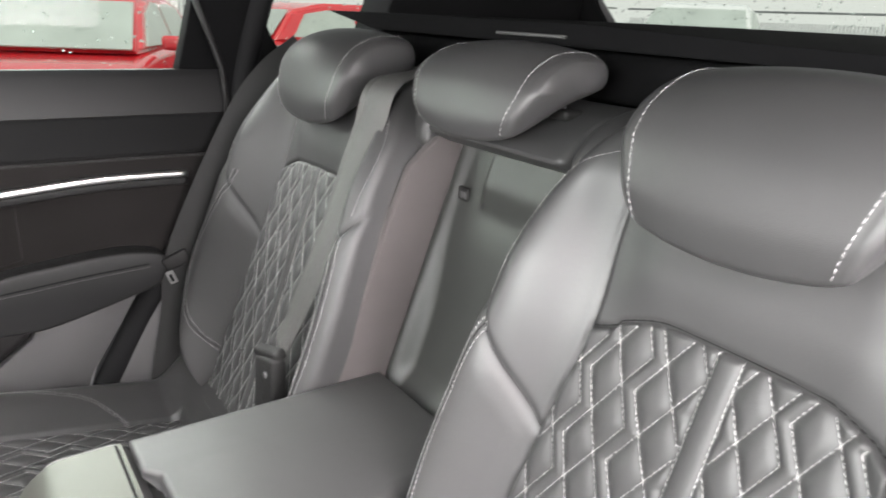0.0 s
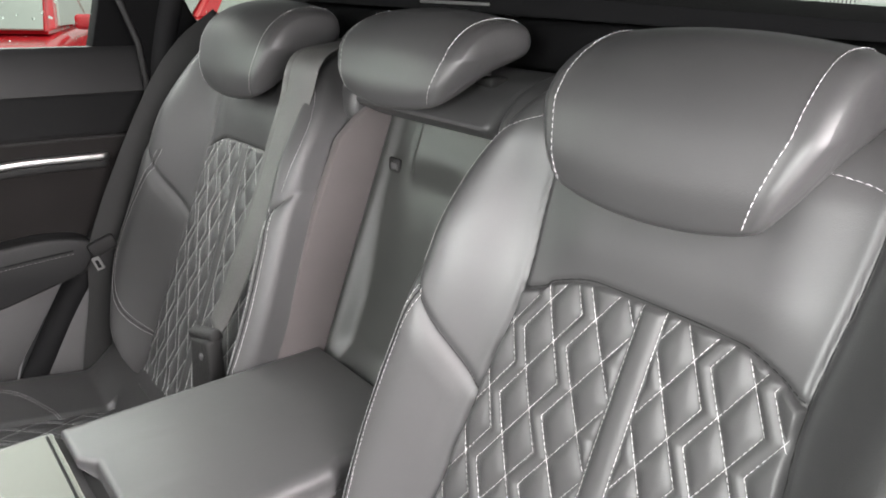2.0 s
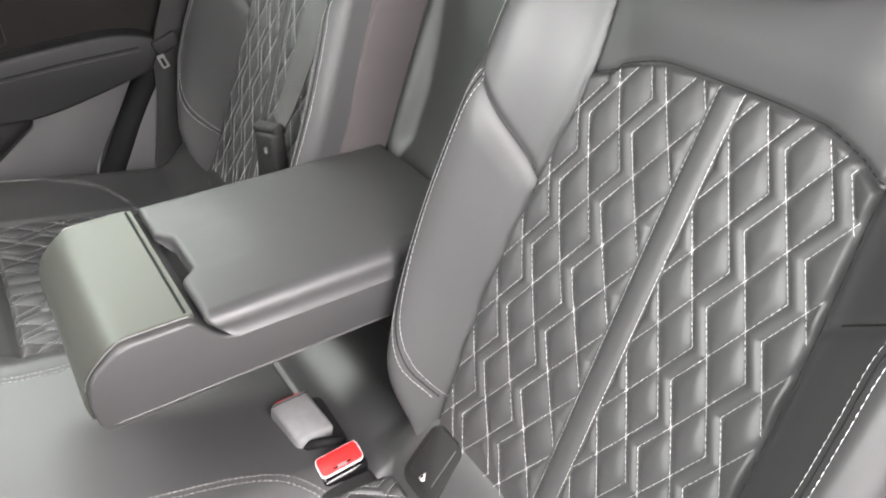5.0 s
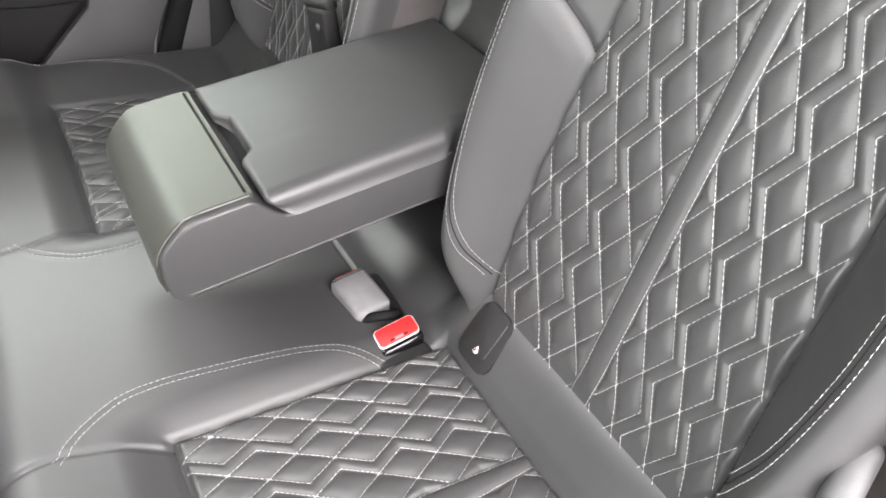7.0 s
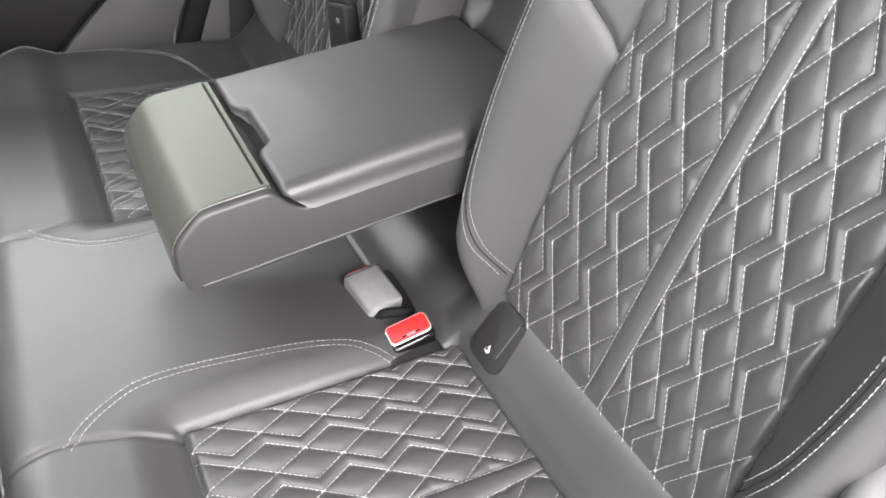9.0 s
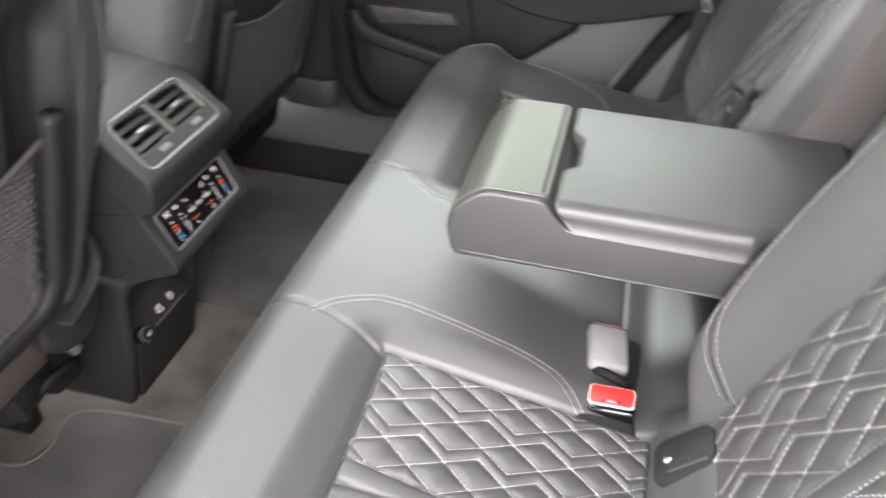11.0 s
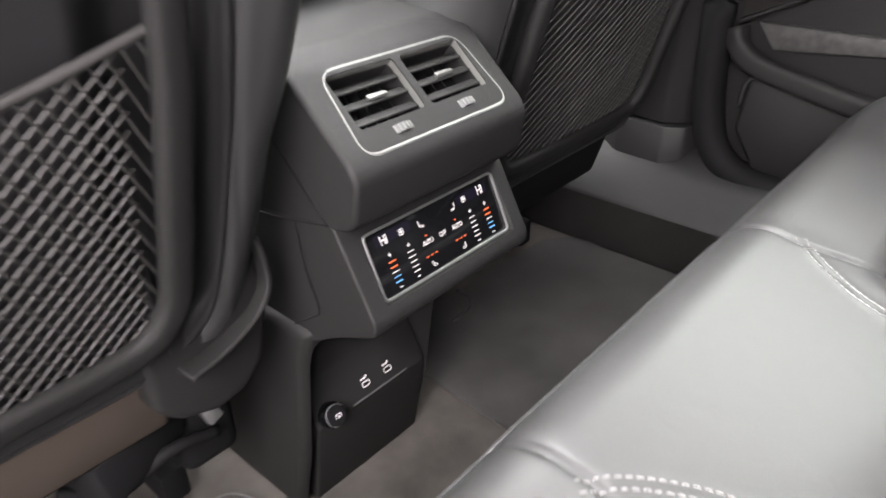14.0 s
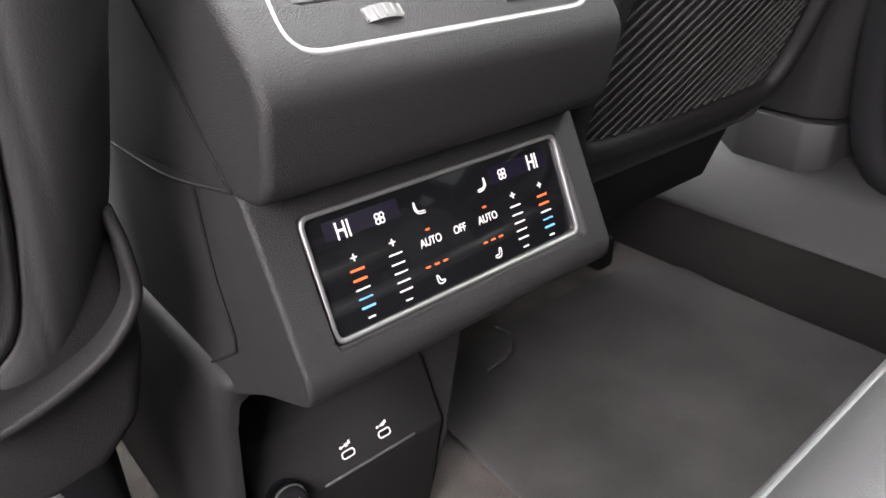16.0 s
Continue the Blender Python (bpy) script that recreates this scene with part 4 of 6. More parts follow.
    plateau = step(u, -0.150, -0.115) * (1 - step(u, 0.035, 0.105))
    hollow = deep * (0.022 * step(d, 0.012, 0.040) - 0.017 * plateau)
    out = 0.004 + lip - hollow - 0.003 * step(d, 0.010, 0.022) - edge_drop(d, 0.006)
    slab("back_panel", flip(at(u, z, out)), (0, -0.042, 0), BACK_SHELL, seat, "black moulded back panel with a hollow")
    # the pocket frame: two posts and a bottom bar
    def spot(u, z, out=0.010):
        return [cx + s * u, fseat_y(z) + out + dy, z + dz]

    path = [(-0.163, 0.632), (-0.165, 0.567), (-0.163, 0.507), (-0.161, 0.44), (-0.155, 0.392), (-0.125, 0.365), (-0.03, 0.360), (0.089, 0.358), (0.180, 0.359), (0.206, 0.370), (0.218, 0.400), (0.214, 0.460), (0.208, 0.536), (0.194, 0.634)]
    P = smooth_line([spot(u, z, 0.012) for u, z in path], 130)
    v, f = sweep(P, rounded_profile(0.024, 0.018, 0.0075, 3), up=(0, 1, -0.2))
    mesh("pocket_frame", v, f, PLASTIC_SOFT, seat, "black moulded frame of the net pocket")
    # net: crossing elastic cords between frame and hem
    def edge_u(z):
        return np.interp(z, [0.36, 0.392, 0.44, 0.507, 0.567, 0.632], [-0.12, -0.155, -0.161, -0.163, -0.165, -0.163]), np.interp(z, [0.36, 0.40, 0.46, 0.536, 0.634], [0.195, 0.218, 0.214, 0.208, 0.194])

    hem = lambda t: 0.607 + 0.002 * t - 0.037 * math.sin(math.pi * min(1, max(0, t)))
    verts, faces = [], []

    def cord(points, r):
        v, f = sweep(points, ring(r, 5), up=(0, 1, 0))
        n = len(verts)
        verts.extend(v.tolist())
        faces.extend([tuple(n + i for i in q) for q in f])

    def net_out(u, z):
        return 0.004 + 0.006 * math.sin(math.pi * (u + 0.2) / 0.4)

    def net_line(u0, z0, du, dz_):
        pts = []
        for k in range(160):
            uu, zz = u0 + du * k, z0 + dz_ * k
            lo, hi = edge_u(zz)
            t = (uu - lo) / (hi - lo)
            if 0.0 <= t <= 1.0 and 0.360 < zz < hem(t):
                pts.append(spot(uu, zz, net_out(uu, zz)))
            elif pts:
                break
        return pts

    for i in range(64):
        p = net_line(0.21 * s, 0.02 + i * (0.0130 if s > 0 else 0.0150), -0.0022 if s > 0 else 0.0026, 0.0020)
        if len(p) > 2:
            cord(p[::4] + [p[-1]], 0.0012 if s > 0 else 0.0014)
    for i in range(50):
        p = net_line(-0.32 + i * 0.0110, 0.355, 0.0013, 0.0025) if s > 0 else net_line(0.20, 0.16 + i * 0.0092, -0.0030, 0.0011)
        if len(p) > 2:
            cord(p[::4] + [p[-1]], 0.0010 if s > 0 else 0.0004)
    net = mesh("pocket_net", verts, faces, NET, seat, "black elastic net of crossing cords")
    lo, hi = edge_u(0.60)
    P = [spot(lo + (hi - lo) * t, hem(t), net_out(lo + (hi - lo) * t, 0)) for t in np.linspace(0, 1, 60)]
    tube("net_hem", P, 0.0034, NET, seat, "thick elastic hem", 8, up=(0, 1, 0))
    # brown felt band under the pocket, drawn plain black on the far seat, and the base
    band = [(fseat_y(0.33) + dy - 0.004, 0.330 + dz), (fseat_y(0.24) + dy - 0.004, 0.238 + dz), (fseat_y(0.24) + dy - 0.05, 0.238 + dz), (fseat_y(0.33) + dy - 0.04, 0.335 + dz)]
    # on the far seat black takes the felt's place, so that the band reads dark
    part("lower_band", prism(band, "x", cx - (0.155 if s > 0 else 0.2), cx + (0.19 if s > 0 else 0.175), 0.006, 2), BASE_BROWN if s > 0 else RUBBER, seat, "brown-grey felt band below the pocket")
    shield = [(cx + s * u, z + dz) for u, z in ((-0.236, 0.425), (-0.248, 0.39), (-0.249, 0.33), (-0.238, 0.285), (-0.215, 0.262), (-0.185, 0.256), (-0.150, 0.268), (-0.130, 0.290), (-0.130, 0.36), (-0.17, 0.40))]
    part("side_shield", prism(shield, "y", -1.03 + dy, -0.918 + dy, 0.010, 4), PLASTIC_SOFT, seat, "black plastic side shield")
    corner_path = smooth_line([(cx + s * u, y + dy, z + dz) for u, y, z in ((-0.2445, -0.930, 0.405), (-0.2470, -0.926, 0.385), (-0.2455, -0.924, 0.362), (-0.230, -0.922, 0.343), (-0.209, -0.920, 0.332), (-0.185, -0.918, 0.325), (-0.157, -0.916, 0.321))], 50)
    v, f = sweep(corner_path, rounded_profile(0.006, 0.040, 0.0026, 3), up=(0, 1, 0))
    mesh("hinge_cover", v, f, PLASTIC_SOFT, seat, "black plastic hinge cover")
    part("seat_base", rbox((0.46, 0.44, 0.14), 0.04, 4, (cx, -1.22 + dy, 0.31 + dz)), LEATHER, seat, "black leather seat cushion")
    for dxr in (-0.19, 0.19):
        part("seat_rail", rbox((0.035, 0.42, 0.05), 0.006, 2, (cx + dxr, -1.30 + dy, 0.03)), RUBBER, seat, "black floor rail")
        part("seat_leg", rbox((0.03, 0.26, 0.24), 0.006, 2, (cx + dxr, -1.28 + dy, 0.16)), RUBBER, seat, "black seat frame")
    if s > 0:
        # plain black box added to keep the space under the seat dark
        part("dark_filler", rbox((0.065, 0.09, 0.10), 0.015, 3, (cx - s * 0.200, -1.03 + dy, 0.185 + dz)), RUBBER, seat, "black box that fills the dark under the seat")
        part("wiring_box", rbox((0.10, 0.07, 0.05), 0.008, 2, (cx - s * 0.12, -1.00 + dy, 0.215 + dz), pose(0, 0, 0, 10, 6, 20)), RUBBER, seat, "black wiring under the seat")
        part("metal_bracket", rbox((0.015, 0.010, 0.016), 0.002, 2, (cx - s * 0.184, -0.938 + dy, 0.243 + dz), pose(0, 0, 0, 20, 15, 10)), ALUMINIUM, seat, "small bare metal bracket")
        tube("wiring_cable", smooth_line([(cx - s * 0.20, -0.97 + dy, 0.19 + dz), (cx - s * 0.15, -0.965 + dy, 0.205 + dz), (cx - s * 0.10, -0.98 + dy, 0.18 + dz), (cx - s * 0.06, -1.0 + dy, 0.20 + dz)], 24), 0.006, RUBBER, seat, "black cable", 8)
    # seam over the shoulders
    lines = []
    shoulder = smooth_line([(0.262, 0.62), (0.250, 0.70), (0.232, 0.758), (0.205, 0.790), (0.150, 0.828), (0.10, 0.846), (0.045, 0.857), (-0.045, 0.857), (-0.10, 0.846), (-0.150, 0.828), (-0.205, 0.790), (-0.232, 0.758), (-0.250, 0.70), (-0.262, 0.62)], 260)

    def cover(u, z):
        return at(u, z, cover_out(u, z))

    for off in (-0.006, 0.006):
        d = np.gradient(shoulder, axis=0)
        d /= np.linalg.norm(d, axis=1, keepdims=True)
        q = shoulder + off * np.stack([-d[:, 1], d[:, 0]], -1)
        lines.append((cover(q[:, 0], q[:, 1]) + np.array([0, 0.0008, 0]), (0, 1, 0.4)))
    tube("shoulder_piping", cover(shoulder[:, 0], shoulder[:, 1]), 0.0022, LEATHER, seat, "", 8, up=(0, 1, 0))
    for m in (-1, 1):
        q = smooth_line([(m * 0.216, 0.790), (m * 0.198, 0.774), (m * 0.186, 0.767)], 16)
        tube("corner_seam", cover(q[:, 0], q[:, 1]), 0.0014, LEATHER, seat, "", 6, up=(0, 1, 0))
    for line in lines:
        v, f = stitches([line], 0.0045, 0.002, 0.00026)
        mesh("shoulder_stitching", v, f, THREAD_DARK, seat, "tone grey stitching")
    part("head_restraint", rbox((0.24, 0.11, 0.17), 0.045, 5, (cx, fseat_y(1.05) + dy - 0.02, 1.05 + dz)), LEATHER, seat, "black leather head restraint")
    return seat


build_front_seat(1, 0.0, 0.0, 0.0, 0.31, "black leather front seat back with a net pocket")
build_front_seat(-1, 0.020, -0.045, -0.045, 0.33, "black leather front seat back with a net pocket, set lower")




# ---- rear end of the centre console ----
def carve(ob, cutter):
    """Cuts the body of a bmesh out of an object's mesh."""
    me = bpy.data.meshes.new("cutter")
    cutter.to_mesh(me)
    cutter.free()
    tool = new("cutter", me)
    cut = ob.modifiers.new("cut", "BOOLEAN")
    cut.object, cut.operation, cut.solver = tool, "DIFFERENCE", "EXACT"
    bpy.context.view_layer.update()
    done = bpy.data.meshes.new_from_object(ob.evaluated_get(bpy.context.evaluated_depsgraph_get()))
    ob.modifiers.clear()
    ob.data = done
    done.set_sharp_from_angle(angle=radians(35))
    bpy.data.objects.remove(tool)


VENT_N, VENT_W = Vector((0, 0.6625, 0.75)), Vector((0, -0.75, 0.6625))
VENT_O = Vector((0, -0.836, 0.4775))
VENT = Matrix(((1, VENT_W.x, VENT_N.x, VENT_O.x), (0, VENT_W.y, VENT_N.y, VENT_O.y), (0, VENT_W.z, VENT_N.z, VENT_O.z), (0, 0, 0, 1)))
PAN_W = Vector((0, -0.414, 0.910))
PAN_N = Vector((0, 0.910, 0.414))
PAN_O = Vector((0, -0.830, 0.3465))
# drawn as it is read from the rear seats: its x runs towards the far door
PANEL = Matrix(((-1, PAN_W.x, PAN_N.x, PAN_O.x), (0, PAN_W.y, PAN_N.y, PAN_O.y), (0, PAN_W.z, PAN_N.z, PAN_O.z), (0, 0, 0, 1)))


def loop_frame(name, corners, radius, profile, place, mat, parent, label):
    """A bar carried round a rounded polygon (x, y) in the plane of place."""
    pts = []
    n = len(corners)
    for k in range(n):
        a, b, c = (np.array(corners[(k + d) % n], float) for d in (-1, 0, 1))
        p, q = b + (a - b) / np.linalg.norm(a - b) * radius, b + (c - b) / np.linalg.norm(c - b) * radius
        for t in np.linspace(0, 1, 8):
            pts.append((1 - t) ** 2 * p + 2 * t * (1 - t) * b + t * t * q)
        for t in np.linspace(0, 1, 8)[1:-1]:
            e = c + (b - c) / np.linalg.norm(b - c) * radius
            pts.append(q + (e - q) * t)
    p3 = [tuple(place @ Vector((p[0], p[1], 0))) for p in pts]
    normal = place.to_3x3() @ Vector((0, 0, 1))
    v, f = sweep(p3, profile, up=tuple(normal), closed=True)
    return mesh(name, v, f, mat, parent, label)


def lettering(name, text, size, at, place, mat, parent, squeeze=1.0):
    cu = bpy.data.curves.new(name, "FONT")
    cu.body, cu.size, cu.align_x, cu.align_y, cu.extrude = text, size, "CENTER", "CENTER", 0.0001
    ob = new(name, cu)
    bpy.context.view_layer.update()
    me = bpy.data.meshes.new_from_object(ob.evaluated_get(bpy.context.evaluated_depsgraph_get()))
    bpy.data.objects.remove(ob)
    me.transform(place @ Matrix.Translation((at[0], at[1], 0.0013)) @ Matrix.Diagonal((squeeze, 1, 1, 1)))
    me.materials.clear()
    return link(name, me, mat, parent, "", False)


def moulded(poly, half_low, half_high, round_side, round_edge):
    """A moulding drawn out along x, its ends rounded widely and its long edges less."""
    bm = prism(poly, "x", half_low, half_high, 0)
    long = [e for e in bm.edges if abs(e.verts[0].co.x - e.verts[1].co.x) > 0.01]
    bmesh.ops.bevel(bm, geom=long, offset=round_edge, segments=3, profile=0.5, affect="EDGES", clamp_overlap=True)
    caps = [e for e in bm.edges if abs(e.verts[0].co.x - e.verts[1].co.x) < 1e-5 and len(e.link_faces) == 2 and any(abs(f.normal.x) > 0.9 for f in e.link_faces)]
    bmesh.ops.bevel(bm, geom=caps, offset=round_side, segments=6, profile=0.5, affect="EDGES", clamp_overlap=True)
    return bm


def build_console():
    con = empty("centre_console", "black grained centre console end with air vents and climate panel", "car console", (0, -0.93, 0.0))
    # the pod that holds the vents
    pod = [(-0.846, 0.417), (-0.834, 0.426), (-0.826, 0.466), (-0.8335, 0.4785), (-0.8985, 0.536), (-0.925, 0.547), (-1.40, 0.560), (-1.40, 0.39), (-1.0, 0.398)]
    body = part("vent_pod", moulded(pod, -0.110, 0.110, 0.014, 0.006), PLASTIC, con, "black grained pod")
    for m in (-1, 1):
        carve(body, transformed(rbox((0.0755, 0.0525, 0.08), 0.004, 2, (m * 0.0415, 0.0495, -0.02)), VENT))
    face = part("vent_bezel", transformed(transformed_by(prism(rounded_profile(0.170, 0.078, 0.014, 5), "z", -0.0052, 0.0008, 0.0008, 1), Matrix.Translation((0, 0.0395, 0))), VENT), BEZEL, con, "dark grey vent bezel")
    for m in (-1, 1):
        carve(face, transformed(rbox((0.0745, 0.0515, 0.03), 0.003, 2, (m * 0.0415, 0.0495, 0)), VENT))
        for k, w in enumerate((0.0335, 0.0490, 0.0645)):
            slat = part("slat", transformed(rbox((0.0765, 0.0115, 0.0022), 0.0009, 2, (m * 0.0415, w, -0.008), pose(0, 0, 0, -38, 0, 0)), VENT), PLASTIC_SOFT, con, "black vent slat")
            if k == 1:
                part("slat_tab", transformed(rbox((0.022, 0.0055, 0.004), 0.0016, 2, (m * 0.0415 - 0.004, w + 0.001, -0.0040), pose(0, 0, 0, -30, 0, 0)), VENT), CHROME, con, "satin chrome tab")
        for k in range(5):
            part("air_blade", transformed(rbox((0.0018, 0.050, 0.012), 0.0005, 1, (m * 0.0415 + (k - 2) * 0.0135, 0.0485, -0.026), pose(0, 0, 0, 0, 0, 0)), VENT), RUBBER, con, "black upright blade")
        part("thumb_wheel", wheel_bm((m * 0.040, 0.0135)), PLASTIC_GREY, con, "ribbed thumb wheel")
        for k in range(5):
            part("wheel_rib", transformed(rbox((0.0012, 0.0062, 0.0016), 0.0004, 1, (m * 0.040 + (k - 2) * 0.0046, 0.0135, 0.0046 - 0.0004 * (k - 2) ** 2)), VENT), BEZEL, con, "pale rib")
    loop_frame("vent_ring", [(-0.0905, 0.0005), (0.0905, 0.0005), (0.082, 0.0808), (-0.082, 0.0808)], 0.017, rounded_profile(0.0042, 0.005, 0.0016, 3), VENT, CHROME, con, "satin chrome frame round the vents")
    # the housing of the climate panel
    house = [(-0.905, 0.4165), (-0.8625, 0.419), (-0.8180, 0.336), (-0.8215, 0.324), (-0.87, 0.302), (-0.92, 0.272), (-1.0, 0.25), (-1.4, 0.25), (-1.4, 0.4165)]
    shell = part("panel_housing", moulded(house, -0.1085, 0.1095, 0.012, 0.006), PLASTIC, con, "black grained panel housing")
    carve(shell, transformed(rbox((0.180, 0.0665, 0.012), 0.004, 3, (0, 0.0300, 0.0065)), PANEL))
    part("display", transformed(rbox((0.172, 0.0605, 0.004), 0.0015, 2, (0, 0.0300, -0.0012)), PANEL), GLOSS, con, "gloss black touch display")
    loop_frame("display_ring", [(-0.0865, 0.0), (0.0865, 0.0), (0.0865, 0.0605), (-0.0865, 0.0605)], 0.0055, rounded_profile(0.0026, 0.0055, 0.001, 3), PANEL, CHROME, con, "satin chrome frame round the display")

    def on(a, b):
        return (-0.0835 + 0.167 * a, 0.0015 + 0.0575 * b)

    def bar(name, a, b, w, h, mat, lean_=0.0, rise=0.0010):
        x, y = on(a, b)
        part(name, transformed(rbox((w, h, 0.0003), 0, 1, (x, y, rise), pose(0, 0, 0, 0, 0, lean_)), PANEL), mat, con, "", False)

    for a, b in ((0.175, 0.86), (0.815, 0.835)):
        bar("display_glow", a, b, 0.044, 0.0095, VIOLET_GLOW, 0, 0.0007)
    for a in (0.104, 0.886):
        lettering("reading", "HI", 0.0125, on(a, 0.832), PANEL, WHITE_GLOW, con, 0.72)
    for a in (0.385, 0.628):
        lettering("auto_label", "AUTO", 0.0062, on(a, 0.475), PANEL, WHITE_GLOW, con, 0.82)
    lettering("off_label", "OFF", 0.0062, on(0.505, 0.478), PANEL, WHITE_GLOW, con, 0.82)
    for a in (0.232, 0.739):
        x, y = on(a, 0.824)
        for k in range(4):
            t = radians(45 + 90 * k)
            P = [tuple(PANEL @ Vector((x + 0.0019 * math.cos(t) + 0.0013 * math.cos(w), y + 0.0019 * math.sin(t) + 0.0013 * math.sin(w), 0.0011))) for w in np.linspace(0, 2 * math.pi, 10, endpoint=False)]
            tube("fan_blade", P, 0.00032, WHITE_GLOW, con, "", 4, up=tuple(PAN_N), closed=True)
    for a, m in ((0.378, 1), (0.638, -1)):
        x, y = on(a, 0.80)
        for off in (0.0, 0.0011):
            P = smooth_line([(x + m * (-0.0026 - 0.2 * off), y + 0.0030), (x + m * (-0.0022 - off), y - 0.0006), (x + m * (-0.0010), y - 0.0022 - off), (x + m * 0.0030, y - 0.0026 - off)], 12)
            tube("seat_symbol", [tuple(PANEL @ Vector((p[0], p[1], 0.0011))) for p in P], 0.00028, WHITE_GLOW, con, "", 4, up=tuple(PAN_N))
    for a, m in ((0.383, 1), (0.631, -1)):
        x, y = on(a, 0.115)
        P = smooth_line([(x - m * 0.0026, y + 0.0026), (x - m * 0.0024, y - 0.0008), (x - m * 0.0012, y - 0.0022), (x + m * 0.0018, y - 0.0020), (x + m * 0.0020, y - 0.0008), (x - m * 0.0004, y - 0.0006), (x - m * 0.0014, y + 0.0022)], 24)
        tube("heat_symbol", [tuple(PANEL @ Vector((p[0], p[1], 0.0011))) for p in P], 0.00028, WHITE_GLOW, con, "", 4, up=tuple(PAN_N), closed=True)
    for a in (0.385, 0.627):
        bar("auto_lamp", a, 0.584, 0.0024, 0.0009, RED_GLOW)
    for a in (0.383, 0.627):
        for k in (-1, 0, 1):
            bar("heat_lamp", a + k * 0.035, 0.260, 0.0030, 0.0008, RED_GLOW)
    for a, warm in ((0.111, 1), (0.249, 0), (0.760, 0), (0.893, 1)):
        bar("plus_sign", a, 0.590, 0.0036, 0.0006, WHITE_GLOW)
        bar("plus_sign", a, 0.590, 0.0006, 0.0036, WHITE_GLOW)
        for k, b in enumerate((0.482, 0.396, 0.315, 0.235, 0.155, 0.064)):
            mat = WHITE_GLOW if not warm or k in (2, 5) else (RED_GLOW if k < 2 else BLUE_GLOW)
            bar("scale_bar", a, b, (0.0080 if k < 5 else 0.0040), 0.0011 if warm and k in (0, 1, 4) else 0.0007, mat)
    # lower trunk with the recess for the sockets
    low = [(-0.905, 0.29), (-0.925, 0.25), (-0.948, 0.10), (-0.966, 0.03), (-0.974, -0.005), (-1.4, -0.005), (-1.4, 0.29)]
    trunk = part("lower_trunk", prism(low, "x", -0.088, 0.117, 0.012, 4), PLASTIC_SOFT, con, "black plastic trunk")
    carve(trunk, rbox((0.186, 0.16, 0.30), 0.010, 3, (0.013, -0.925, 0.10)))
    carve(trunk, rbox((0.184, 0.30, 0.13), 0.010, 3, (0.013, -0.99, 0.205)))
    block = [(-1.08, 0.205), (-1.00, 0.196), (-0.972, 0.176), (-0.946, 0.126), (-0.948, 0.118), (-0.968, 0.0), (-1.08, 0.0)]
    part("socket_block", prism(block, "x", -0.078, 0.094, 0.007, 3), PLASTIC_SOFT, con, "black socket block")
    up = Vector((0, 0.887, 0.461))
    along = Vector((0, -0.461, 0.887))

    def face_at(x, t, h=0.0):
        return Vector((x, -0.946, 0.126)) + along * t + up * h

    port = Matrix(((-1, along.x, up.x, 0), (0, along.y, up.y, 0), (0, along.z, up.z, 0), (0, 0, 0, 1)))
    for x in (0.0155, -0.0195):
        c = face_at(x, 0.016, 0.0008)
        place = Matrix.Translation(c) @ port
        loop_frame("port_ring", [(-0.0055, -0.0028), (0.0055, -0.0028), (0.0055, 0.0028), (-0.0055, 0.0028)], 0.0026, rounded_profile(0.0010, 0.0008, 0.0003, 2), place, WHITE_MARK, con, "white ring round a charging port")
        part("charging_port", transformed(rbox((0.0088, 0.003, 0.002), 0.0008, 2), place), RUBBER, con, "dark charging port")
        sign = place @ Matrix.Translation((0, 0.0072, 0)) @ pose(0, 0, 0, 0, 0, 4)
        for dx, dy_, w, h in ((0, 0, 0.009, 0.0007), (-0.0045, 0, 0.002, 0.0018), (0.001, 0.0010, 0.004, 0.0006), (0.0036, 0.0016, 0.0016, 0.0014), (0.0005, -0.001, 0.003, 0.0006)):
            part("port_sign", transformed(rbox((w, h, 0.0003), 0, 1, (dx, dy_, 0)), sign), WHITE_MARK, con, "", False)
    ledge = face_at(-0.002, 0.002, 0.0006)
    # a paler line along the ridge below the ports
    part("block_edge", transformed(rbox((0.088, 0.0022, 0.0012), 0.0005, 1), Matrix.Translation(ledge) @ port), PLASTIC_GREY, con, "paler edge of the block")
    c = face_at(0.074, 0.010, 0.0)
    place = Matrix.Translation(c) @ port
    part("socket_ring", disc_bm(0.0150, 0.010, 0.004, place), GLOSS, con, "gloss black socket ring")
    cap = part("socket_cap", disc_bm(0.0118, 0.020, 0.009, place), RUBBER, con, "black socket cap")
    loop_frame("cap_rim", [(-0.0122, -0.0122), (0.0122, -0.0122), (0.0122, 0.0122), (-0.0122, 0.0122)], 0.0121, rounded_profile(0.0012, 0.0016, 0.0004, 2), place @ Matrix.Translation((0, 0, 0.0135)), CHROME, con, "thin chrome rim")
    lettering("socket_label", "12V", 0.0078, (0, 0), place @ Matrix.Translation((0, 0, 0.0183)), WHITE_MARK, con, 0.8)
    # fine gaps on the side towards the door
    for pts in ([(-0.945, 0.493), (-0.915, 0.466), (-0.880, 0.430), (-0.866, 0.4185)], [(-1.04, 0.397), (-0.95, 0.402), (-0.866, 0.4185)], [(-0.912, 0.408), (-0.905, 0.36), (-0.893, 0.325), (-0.902, 0.312), (-0.96, 0.270), (-1.06, 0.19)]):
        P = [(0.1103, y, z) for y, z in smooth_line(pts, 30)]
        tube("panel_gap", P, 0.0009, RUBBER, con, "fine dark gap", 6, up=(1, 0, 0))
